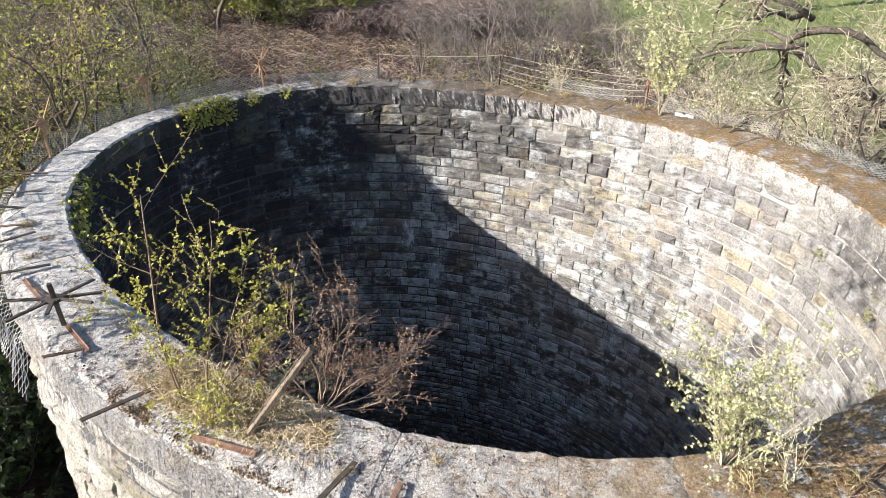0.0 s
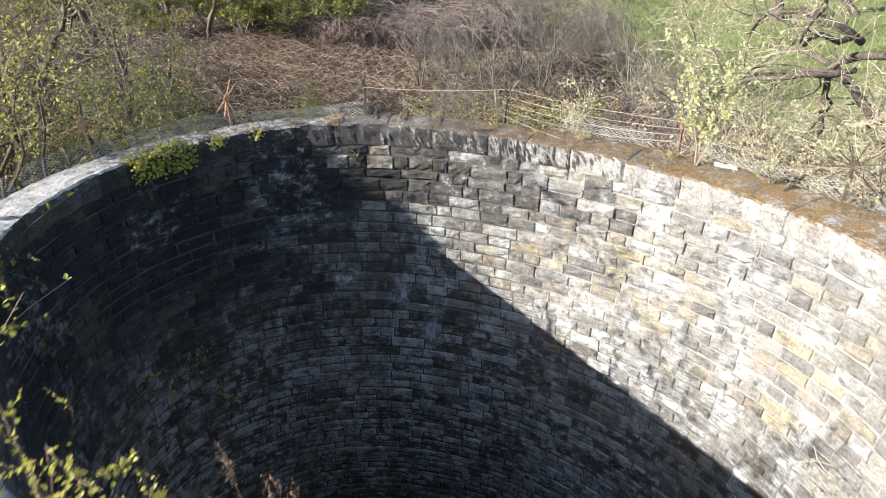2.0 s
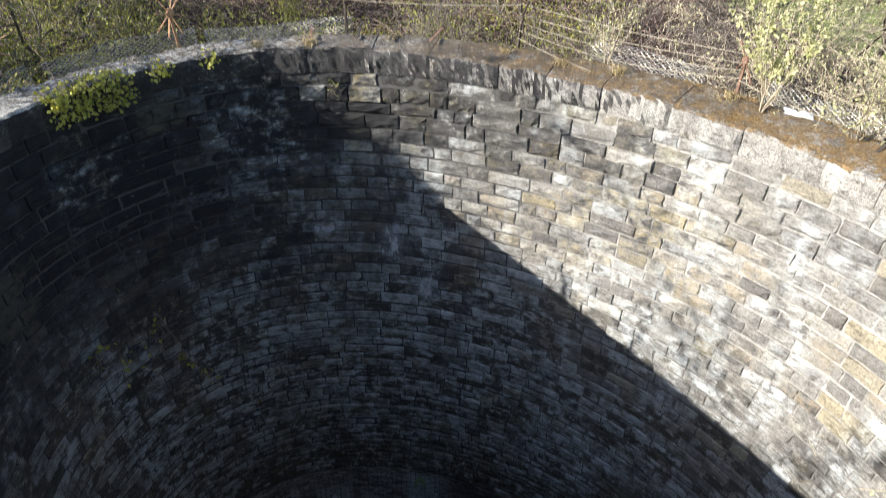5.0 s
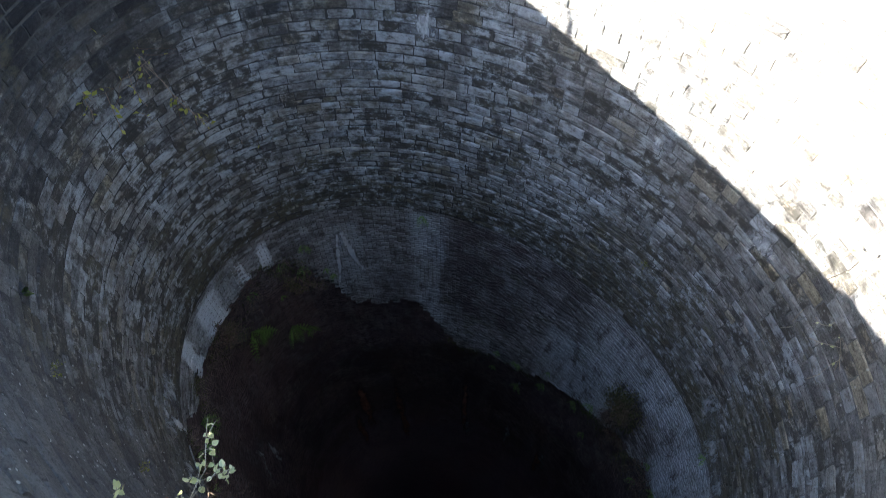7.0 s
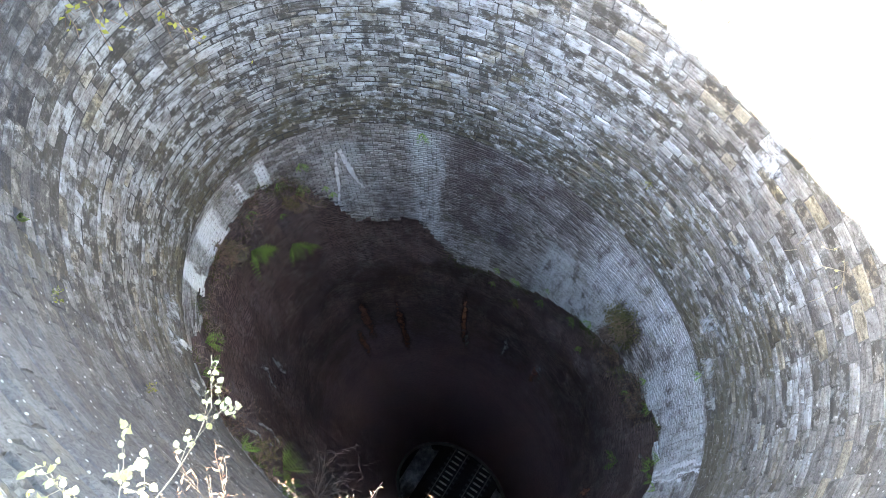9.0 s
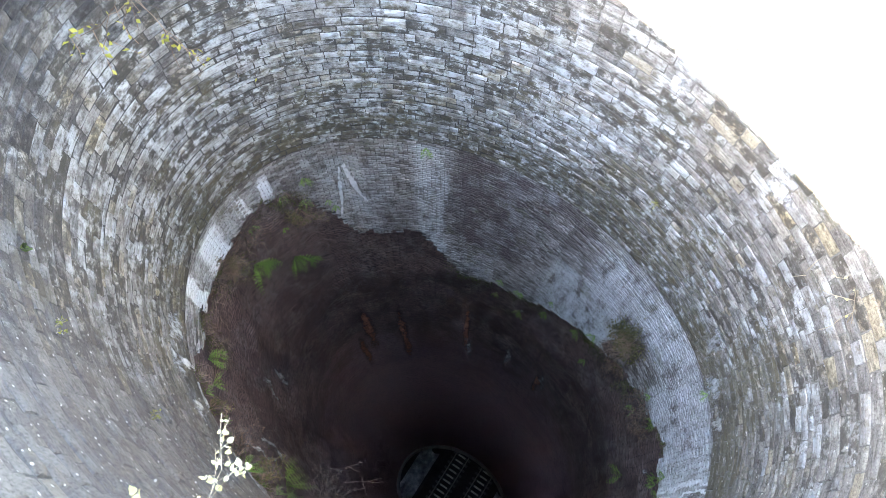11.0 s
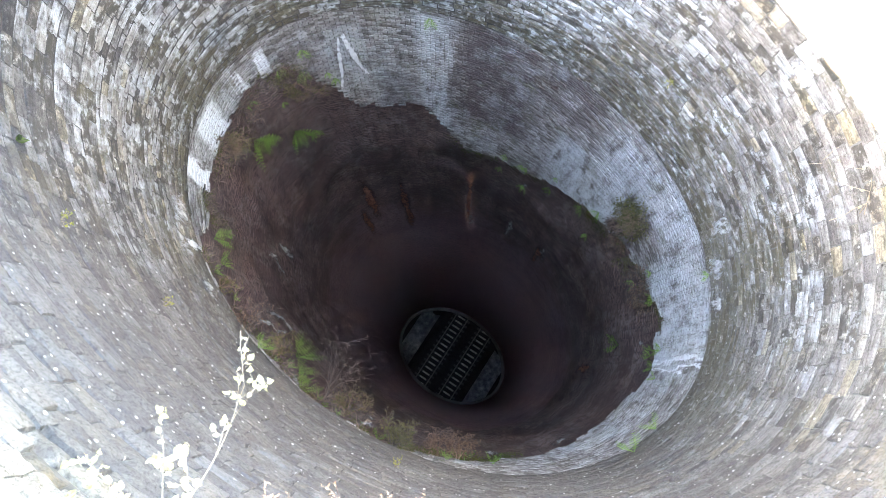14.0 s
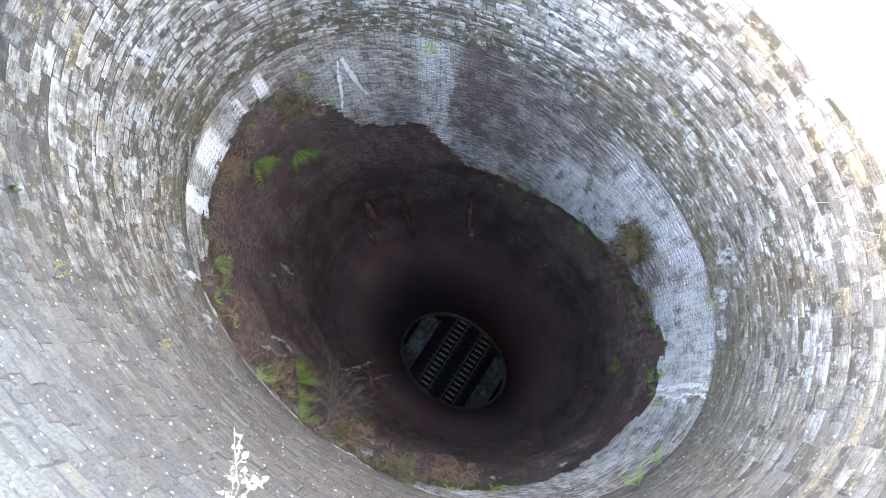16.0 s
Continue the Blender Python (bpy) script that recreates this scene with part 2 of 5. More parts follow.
    lime = times(step(n, l, run, 0.5, 0.76), step(n, l, mid, 0.38, 0.58), step(n, l, beds, 0.34, 0.5), less(black, 0.9), 0.8)
    col = mix(n, l, col, (0.59, 0.635, 0.66), lime)
    # single stones under dark damp growth, deeper down
    blot = times(step(n, l, own4, 0.55, 0.7), step(n, l, z, -2.6, -4.5), step(n, l, mid, 0.6, 0.47), 0.84)
    col = mix(n, l, col, (0.07, 0.066, 0.056), blot)
    # wet dark band at the foot of the stonework
    foot = maths(n, l, 'ADD', z, maths(n, l, 'MULTIPLY', wide, 2.4))
    col = mix(n, l, col, (0.08, 0.074, 0.056), times(step(n, l, foot, -6.9, -7.9), step(n, l, mid, 0.66, 0.5), less(step(n, l, own2, 0.6, 0.8), 0.7), 0.8))
    green = noise_tex(n, l, 0.8, 7, world_pos(n, l, (1, 1, 1.8))[0], 0.75).outputs[0]
    green = maths(n, l, 'ADD', green, times(step(n, l, z, -5.0, -9.0), maths(n, l, 'ADD', 0.08, times(step(n, l, x, 2.0, 5.0), 0.07))))
    col = mix(n, l, col, (0.135, 0.122, 0.08), times(step(n, l, green, 0.54, 0.68), step(n, l, mid, 0.66, 0.46), 0.7))
    # dark grey mixed over the near side evens out its tones
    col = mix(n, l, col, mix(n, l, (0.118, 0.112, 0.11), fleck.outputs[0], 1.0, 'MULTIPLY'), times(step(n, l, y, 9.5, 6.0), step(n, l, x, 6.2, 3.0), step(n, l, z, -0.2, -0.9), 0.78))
    # white lichen specks
    dots = n.new("ShaderNodeTexVoronoi")
    dots.inputs["Scale"].default_value = 7.0
    l.new(pos, dots.inputs["Vector"])
    col = mix(n, l, col, (0.64, 0.64, 0.61), times(step(n, l, dots.outputs["Distance"], 0.16, 0.09), step(n, l, y, 11.0, 6.5), 0.6))
    l.new(col, b.inputs["Base Color"])
    b.inputs["Roughness"].default_value, b.inputs["Specular IOR Level"].default_value = 0.9, 0.25
    k = bump(n, l, b, mid, 0.9, 0.06)
    k = bump(n, l, b, beds, 0.8, 0.035, k)
    bump(n, l, b, fine, 0.8, 0.022, k)
    return m


def mortar_material():
    """Lime mortar: pale on the sunlit side, soot and shade painted into the rest and far down."""
    m, n, l, b = nodes_of("old_lime_mortar")
    pos, g = world_pos(n, l)
    place = n.new("ShaderNodeSeparateXYZ")
    l.new(pos, place.inputs[0])
    t = noise_tex(n, l, 9, 7, pos, 0.7).outputs[0]
    wide = noise_tex(n, l, 0.8, 4, pos).outputs[0]
    r = ramp(n, [(0.3, (0.10, 0.095, 0.088)), (0.5, (0.27, 0.26, 0.245)), (0.7, (0.40, 0.39, 0.37))])
    l.new(t, r.inputs[0])
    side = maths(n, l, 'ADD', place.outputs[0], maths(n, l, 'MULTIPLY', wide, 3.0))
    soot_shade = maths(n, l, 'MAXIMUM', step(n, l, side, 4.2, 2.2), maths(n, l, 'MULTIPLY', step(n, l, place.outputs[2], -2.5, -4.0), 0.55))
    col = mix(n, l, r.outputs[0], (0.032, 0.031, 0.031), maths(n, l, 'MULTIPLY', soot_shade, 0.86))
    l.new(col, b.inputs["Base Color"])
    b.inputs["Roughness"].default_value = 0.95
    bump(n, l, b, t, 0.5, 0.015)
    return m


def facing_material():
    """Grey brick under lime that has run down from the joint above; charted in metres (arc, height)."""
    m, n, l, b = nodes_of("lime_streaked_brick")
    pos, g = world_pos(n, l)
    uv = n.new("ShaderNodeUVMap")
    xy = n.new("ShaderNodeSeparateXYZ")
    l.new(uv.outputs[0], xy.inputs[0])
    fine = noise_tex(n, l, 22, 7, pos, 0.75).outputs[0]
    mid = noise_tex(n, l, 3.2, 8, world_pos(n, l, (1, 1, 0.3))[0], 0.72).outputs[0]
    wide = noise_tex(n, l, 0.7, 5, pos, 0.65).outputs[0]
    tone = ramp(n, [(0.0, (0.12, 0.107, 0.10)), (0.3, (0.20, 0.188, 0.18)), (0.7, (0.29, 0.28, 0.275)), (1.0, (0.37, 0.365, 0.36))])
    l.new(g.outputs["Random Per Island"], tone.inputs[0])
    fleck = ramp(n, [(0.34, (0.35, 0.34, 0.34)), (0.48, (0.95, 0.95, 0.95)), (0.66, (1.45, 1.45, 1.45))])
    l.new(fine, fleck.inputs[0])
    col = mix(n, l, tone.outputs[0], fleck.outputs[0], 1.0, 'MULTIPLY')
    ragged = maths(n, l, 'ADD', xy.outputs[0], maths(n, l, 'MULTIPLY', maths(n, l, 'SUBTRACT', mid, 0.5), 0.9))

    def stain(runs):
        out = 0.0
        for deg, half, top, low, amount in runs:
            d = maths(n, l, 'ABSOLUTE', maths(n, l, 'SUBTRACT', ragged, arc_of(deg)))
            a = maths(n, l, 'MULTIPLY', step(n, l, d, half * 1.15, half * 0.55), amount)
            a = maths(n, l, 'MULTIPLY', a, step(n, l, xy.outputs[1], top + 0.1, top - 0.15))
            a = maths(n, l, 'MULTIPLY', a, step(n, l, xy.outputs[1], low - 0.5, low + 0.4))
            out = maths(n, l, 'MAXIMUM', out, a)
        return out
    # bare brown brick, then a thin grey film, then the white runs
    brown = maths(n, l, 'MULTIPLY', stain(BROWN_RUNS), step(n, l, wide, 0.3, 0.5))
    col = mix(n, l, col, mix(n, l, (0.10, 0.079, 0.079), fleck.outputs[0], 1.0, 'MULTIPLY'), brown)
    film = maths(n, l, 'MULTIPLY', maths(n, l, 'MAXIMUM', stain(FILM_RUNS), maths(n, l, 'MULTIPLY', step(n, l, wide, 0.5, 0.62), 0.35)), step(n, l, maths(n, l, 'ADD', mid, maths(n, l, 'MULTIPLY', fine, 0.5)), 0.56, 0.9))
    col = mix(n, l, col, (0.56, 0.61, 0.64), film)
    dirt = maths(n, l, 'MULTIPLY', step(n, l, mid, 0.46, 0.34), 0.5)
    col = mix(n, l, col, (0.075, 0.068, 0.06), dirt)
    white = maths(n, l, 'MULTIPLY', stain(WHITE_RUNS), step(n, l, fine, 0.3, 0.46))
    col = mix(n, l, col, (0.80, 0.84, 0.87), white)
    green = noise_tex(n, l, 1.1, 6, pos, 0.75).outputs[0]
    col = mix(n, l, col, (0.11, 0.12, 0.05), maths(n, l, 'MULTIPLY', step(n, l, green, 0.54, 0.68), 0.4))
    l.new(col, b.inputs["Base Color"])
    b.inputs["Roughness"].default_value, b.inputs["Specular IOR Level"].default_value = 0.85, 0.3
    bump(n, l, b, fine, 0.8, 0.02)
    return m


# lime and bare brick on the facing: bearing in degrees, half width, top, foot, amount
WHITE_RUNS = [(350, 0.16, -10.05, -11.0, 0.95), (359.8, 0.2, -10.1, -11.5, 0.8), (14.5, 0.42, -10.0, -11.6, 0.95), (28.6, 0.3, -9.7, -11.2, 0.95), (188.6, 0.05, -9.6, -12.8, 0.8), (191.6, 0.07, -9.7, -12.9, 0.7)]
FILM_RUNS = [(301.5, 0.5, -9.9, -15.6, 0.8), (244, 1.15, -10.2, -15.2, 0.8), (229, 0.9, -9.8, -11.8, 0.9), (211, 1.0, -9.9, -13.4, 0.85), (196, 0.9, -9.9, -13.0, 0.85), (176, 1.1, -11.0, -13.4, 0.6), (156, 1.5, -11.5, -14.0, 0.55), (326, 0.7, -10.4, -14.0, 0.45), (8, 1.6, -9.9, -11.6, 0.5), (258, 0.8, -12.4, -16.4, 0.8)]
BROWN_RUNS = [(284, 1.35, -9.8, -14.6, 0.9), (266, 0.9, -9.6, -11.6, 0.8), (234, 0.55, -11.6, -14.2, 0.95), (312, 0.6, -12.6, -15.0, 0.6), (340, 0.5, -10.6, -14.5, 0.7)]


def plain(name, stops, scale=20, rough=0.85, metal=0.0, bumps=0.3, dist=0.01, spec=0.3, stretch=(1, 1, 1), rnd=0.0):
    """Noise-driven colour with grain; rnd: how far single islands differ."""
    m, n, l, b = nodes_of(name)
    pos, g = world_pos(n, l, stretch)
    t = noise_tex(n, l, scale, 6, pos, 0.65)
    t2 = noise_tex(n, l, scale * 0.13, 3, pos)
    f = maths(n, l, 'ADD', maths(n, l, 'MULTIPLY', t.outputs[0], 0.6), maths(n, l, 'MULTIPLY', t2.outputs[0], 0.4))
    if rnd:
        f = maths(n, l, 'ADD', f, maths(n, l, 'MULTIPLY', maths(n, l, 'SUBTRACT', piece_random(n, l, g), 0.5), rnd))
    r = ramp(n, stops)
    l.new(step(n, l, f, 0.25, 0.75), r.inputs[0])
    l.new(r.outputs[0], b.inputs["Base Color"])
    b.inputs["Roughness"].default_value, b.inputs["Metallic"].default_value = rough, metal
    b.inputs["Specular IOR Level"].default_value = spec
    if bumps:
        bump(n, l, b, t.outputs[0], bumps, dist)
    return m


def leaf_material(name, low, high):
    m, n, l, b = nodes_of(name)
    pos, g = world_pos(n, l)
    r = ramp(n, [(0, low), (1, high)])
    l.new(g.outputs["Random Per Island"], r.inputs[0])
    l.new(r.outputs[0], b.inputs["Base Color"])
    b.inputs["Roughness"].default_value = 0.55
    tr = n.new("ShaderNodeBsdfTranslucent")
    l.new(r.outputs[0], tr.inputs[0])
    mx = n.new("ShaderNodeMixShader")
    mx.inputs[0].default_value = 0.4
    l.new(b.outputs[0], mx.inputs[1])
    l.new(tr.outputs[0], mx.inputs[2])
    l.new(mx.outputs[0], n["Material Output"].inputs[0])
    return m


def brick_material(name, light, mid, dark, joint, lime, dirt, deep=None):
    """Brickwork laid in metres on the surface's own (arc, height) chart."""
    m, n, l, b = nodes_of(name)
    uv = n.new("ShaderNodeUVMap")
    br = n.new("ShaderNodeTexBrick")
    l.new(uv.outputs[0], br.inputs["Vector"])
    br.inputs["Scale"].default_value = 1.0
    br.inputs["Brick Width"].default_value, br.inputs["Row Height"].default_value = 0.47, 0.086
    br.inputs["Mortar Size"].default_value, br.inputs["Mortar Smooth"].default_value = 0.013, 0.2
    br.inputs["Color1"].default_value, br.inputs["Color2"].default_value = (*light, 1), (*mid, 1)
    br.inputs["Mortar"].default_value = (*joint, 1)
    pos, g = world_pos(n, l)
    wide = noise_tex(n, l, 0.45, 5, pos, 0.65)
    fine = noise_tex(n, l, 9, 6, pos, 0.7)
    strata = noise_tex(n, l, 6.0, 10, world_pos(n, l, (1, 1, 1.6))[0], 0.8)
    bed = ramp(n, [(0.36, (0.4, 0.39, 0.38)), (0.5, (0.95, 0.95, 0.95)), (0.66, (1.4, 1.4, 1.4))])
    l.new(strata.outputs[0], bed.inputs[0])
    col = mix(n, l, br.outputs[0], bed.outputs[0], 1.0, 'MULTIPLY')
    col = mix(n, l, col, dark, maths(n, l, 'MULTIPLY', step(n, l, wide.outputs[0], 0.46, 0.58), dirt))
    drip = noise_tex(n, l, 1.4, 8, world_pos(n, l, (1, 1, 0.45))[0], 0.78)
    col = mix(n, l, col, (0.66, 0.69, 0.72), maths(n, l, 'MULTIPLY', maths(n, l, 'MULTIPLY', step(n, l, drip.outputs[0], 0.48, 0.6), step(n, l, strata.outputs[0], 0.42, 0.54)), lime))
    col = mix(n, l, col, dark, maths(n, l, 'MULTIPLY', step(n, l, fine.outputs[0], 0.55, 0.75), 0.6))
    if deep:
        # lightened with depth: brightness painted into the lining's colour
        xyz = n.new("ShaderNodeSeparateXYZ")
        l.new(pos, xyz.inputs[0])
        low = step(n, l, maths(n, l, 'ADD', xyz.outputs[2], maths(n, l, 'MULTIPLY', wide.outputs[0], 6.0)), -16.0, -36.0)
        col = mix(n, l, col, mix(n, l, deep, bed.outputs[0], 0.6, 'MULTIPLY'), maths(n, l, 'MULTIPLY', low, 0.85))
    l.new(col, b.inputs["Base Color"])
    b.inputs["Roughness"].default_value = 0.85
    b.inputs["Specular IOR Level"].default_value = 0.3
    inv = maths(n, l, 'SUBTRACT', 1.0, br.outputs["Fac"])
    k = bump(n, l, b, inv, 0.6, 0.03)
    bump(n, l, b, fine.outputs[0], 0.8, 0.09, k)
    return m


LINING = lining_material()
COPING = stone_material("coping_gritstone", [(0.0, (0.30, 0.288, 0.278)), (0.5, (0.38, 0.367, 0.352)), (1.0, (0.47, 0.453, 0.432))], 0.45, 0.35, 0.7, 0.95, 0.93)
OUTER = stone_material("outer_gritstone", [(0.0, (0.36, 0.34, 0.30)), (0.5, (0.48, 0.455, 0.41)), (1.0, (0.58, 0.55, 0.49))], 0.5, 0.3, 0.15)
MORTAR = mortar_material()
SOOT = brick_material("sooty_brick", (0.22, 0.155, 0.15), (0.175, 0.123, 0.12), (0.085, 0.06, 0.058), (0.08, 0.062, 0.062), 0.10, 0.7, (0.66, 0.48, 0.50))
RUST = plain("rusted_iron", [(0, (0.07, 0.042, 0.031)), (0.5, (0.19, 0.112, 0.08)), (1, (0.33, 0.215, 0.155))], 25, 0.8, 0.2)
LITRUST = plain("orange_rust", [(0, (0.20, 0.11, 0.06)), (0.5, (0.36, 0.21, 0.12)), (1, (0.52, 0.34, 0.22))], 25, 0.8, 0.1)
DARKIRON = plain("dark_weathered_iron", [(0, (0.035, 0.030, 0.026)), (1, (0.12, 0.095, 0.075))], 30, 0.7, 0.3)
GALV = plain("galvanised_wire", [(0, (0.2, 0.195, 0.19)), (1, (0.5, 0.5, 0.49))], 20, 0.5, 0.5, 0)
MOSS = plain("dry_moss", [(0, (0.08, 0.05, 0.024)), (0.5, (0.21, 0.13, 0.05)), (1, (0.34, 0.24, 0.11))], 24, 1.0, bumps=1.0, dist=0.04)
SOIL = plain("straw_and_soil", [(0, (0.13, 0.095, 0.06)), (0.5, (0.31, 0.24, 0.16)), (1, (0.5, 0.42, 0.31))], 24, 1.0, bumps=1.0, dist=0.04)
GREENMOSS = plain("green_moss", [(0, (0.04, 0.05, 0.015)), (1, (0.12, 0.15, 0.04))], 30, 1.0, bumps=1.0, dist=0.03)
BARK = plain("bark", [(0, (0.035, 0.030, 0.025)), (1, (0.15, 0.125, 0.10))], 14, 0.9, bumps=0.8, dist=0.03, stretch=(1, 1, 0.3))
PALEBARK = plain("pale_twig_bark", [(0, (0.20, 0.165, 0.115)), (1, (0.42, 0.37, 0.28))], 8, 0.85, bumps=0, rnd=0.5)
GREYTWIG = plain("grey_twig_bark", [(0, (0.065, 0.055, 0.05)), (1, (0.20, 0.175, 0.155))], 8, 0.85, bumps=0, rnd=0.5)
REDTWIG = plain("russet_twig_bark", [(0, (0.15, 0.09, 0.065)), (1, (0.42, 0.29, 0.22))], 10, 0.8, bumps=0, rnd=0.4)
TANTWIG = plain("tan_twig_bark", [(0, (0.10, 0.065, 0.048)), (1, (0.30, 0.215, 0.155))], 10, 0.8, bumps=0, rnd=0.6)
BRAMBLE = plain("bramble_stems", [(0, (0.05, 0.037, 0.036)), (0.5, (0.13, 0.095, 0.086)), (1, (0.29, 0.22, 0.185))], 3, 0.85, bumps=0, rnd=0.9)
DRYGRASS = plain("dry_grass", [(0, (0.16, 0.12, 0.06)), (1, (0.42, 0.34, 0.19))], 6, 0.9, bumps=0, rnd=0.8)
STRAW = plain("bleached_straw", [(0, (0.28, 0.21, 0.11)), (1, (0.62, 0.52, 0.34))], 6, 0.9, bumps=0, rnd=0.8)
FRESHLEAF = leaf_material("fresh_leaf", (0.30, 0.30, 0.04), (0.55, 0.52, 0.12))
PALELEAF = leaf_material("pale_spring_leaf", (0.38, 0.39, 0.17), (0.62, 0.61, 0.36))
TREELEAF = leaf_material("tree_leaf", (0.09, 0.11, 0.022), (0.36, 0.36, 0.07))
DARKLEAF = leaf_material("dark_leaf", (0.025, 0.045, 0.014), (0.10, 0.15, 0.04))
HERB = leaf_material("olive_herb", (0.07, 0.075, 0.03), (0.2, 0.19, 0.08))
FERN = leaf_material("fern_frond", (0.13, 0.28, 0.055), (0.32, 0.50, 0.13))
BUD = leaf_material("russet_bud", (0.30, 0.12, 0.07), (0.55, 0.42, 0.27))
LITTER = leaf_material("dead_leaf", (0.08, 0.048, 0.04), (0.30, 0.20, 0.15))
WOOD = plain("weathered_wood", [(0, (0.06, 0.046, 0.034)), (0.5, (0.16, 0.125, 0.09)), (1, (0.30, 0.245, 0.17))], 18, 0.85, stretch=(4, 4, 0.6))
BALLAST = plain("dark_ballast", [(0, (0.02, 0.018, 0.018)), (1, (0.09, 0.08, 0.08))], 7, 0.95, bumps=1.0, dist=0.1)
CESS = plain("pale_stone_rubble", [(0, (0.10, 0.095, 0.11)), (0.5, (0.34, 0.33, 0.36)), (1, (0.75, 0.73, 0.78))], 1.6, 0.95, bumps=1.0, dist=0.15)
RAIL = plain("polished_rail", [(0, (0.24, 0.22, 0.215)), (1, (0.4, 0.38, 0.37))], 6, 0.45, 0.6, 0)
SLEEPER = plain("concrete_sleeper", [(0, (0.10, 0.095, 0.095)), (1, (0.2, 0.19, 0.19))], 3, 0.9)
SCOUR = plain("scoured_concrete", [(0, (0.5, 0.49, 0.49)), (0.6, (0.75, 0.74, 0.74)), (1, (0.85, 0.84, 0.84))], 1.6, 0.85)
PLASTIC = plain("white_plastic", [(0, (0.7, 0.7, 0.7)), (1, (0.85, 0.85, 0.85))], 4, 0.5, bumps=0.2)


def ground_material():
    m, n, l, b = nodes_of("woodland_ground")
    pos, g = world_pos(n, l)
    fine = noise_tex(n, l, 9, 6, pos, 0.75)
    wide = noise_tex(n, l, 0.35, 5, pos, 0.6)
    litter = ramp(n, [(0.25, (0.02, 0.015, 0.012)), (0.5, (0.075, 0.052, 0.042)), (0.8, (0.18, 0.13, 0.10))])
    l.new(fine.outputs[0], litter.inputs[0])
    grass = ramp(n, [(0.25, (0.09, 0.115, 0.035)), (0.55, (0.22, 0.25, 0.10)), (0.8, (0.38, 0.38, 0.21))])
    l.new(fine.outputs[0], grass.inputs[0])
    xyz = n.new("ShaderNodeSeparateXYZ")
    l.new(pos, xyz.inputs[0])
    # meadow beyond the thicket
    edge = maths(n, l, 'ADD', xyz.outputs[0], maths(n, l, 'MULTIPLY', xyz.outputs[1], 0.4))
    edge = maths(n, l, 'ADD', edge, maths(n, l, 'MULTIPLY', wide.outputs[0], 10))
    meadow = step(n, l, edge, 26, 30)
    patchy = maths(n, l, 'MULTIPLY', step(n, l, wide.outputs[0], 0.56, 0.7), 0.35)
    col = mix(n, l, litter.outputs[0], grass.outputs[0], maths(n, l, 'MAXIMUM', meadow, patchy))
    l.new(col, b.inputs["Base Color"])
    b.inputs["Roughness"].default_value = 1.0
    b.inputs["Specular IOR Level"].default_value = 0.1
    bump(n, l, b, fine.outputs[0], 0.8, 0.12)
    return m


GROUND = ground_material()


def crust_material(name, low, high, thin=0.66, full=0.86):
    """A deposit that thins out raggedly towards the rim of its own chart."""
    m, n, l, b = nodes_of(name)
    uv = n.new("ShaderNodeUVMap")
    xyz = n.new("ShaderNodeSeparateXYZ")
    l.new(uv.outputs[0], xyz.inputs[0])
    pos, g = world_pos(n, l, (1, 1, 0.35))
    t = noise_tex(n, l, 7, 6, pos, 0.75)
    fall = maths(n, l, 'MULTIPLY', maths(n, l, 'SUBTRACT', 1.0, maths(n, l, 'MULTIPLY', xyz.outputs[0], xyz.outputs[0])), maths(n, l, 'SUBTRACT', 1.0, maths(n, l, 'POWER', maths(n, l, 'ABSOLUTE', xyz.outputs[1]), 3.0)))
    a = step(n, l, maths(n, l, 'ADD', maths(n, l, 'MULTIPLY', fall, 0.42), t.outputs[0]), thin, full)
    r = ramp(n, [(0.3, low), (0.7, high)])
    l.new(t.outputs[0], r.inputs[0])
    l.new(r.outputs[0], b.inputs["Base Color"])
    b.inputs["Roughness"].default_value = 0.7
    tr = n.new("ShaderNodeBsdfTransparent")
    mx = n.new("ShaderNodeMixShader")
    l.new(a, mx.inputs[0])
    l.new(tr.outputs[0], mx.inputs[1])
    l.new(b.outputs[0], mx.inputs[2])
    l.new(mx.outputs[0], n["Material Output"].inputs[0])
    return m


LIME = crust_material("lime_crust", (0.45, 0.48, 0.5), (0.85, 0.87, 0.88))
RUSTWASH = crust_material("rust_wash", (0.50, 0.24, 0.17), (0.66, 0.33, 0.23), 0.45, 1.25)
LIMEFILM = crust_material("lime_film", (0.5, 0.52, 0.53), (0.78, 0.80, 0.80), 0.6, 1.3)
KERB = plain("kerb_stone", [(0, (0.2, 0.18, 0.175)), (1, (0.42, 0.38, 0.37))], 4, 0.9)

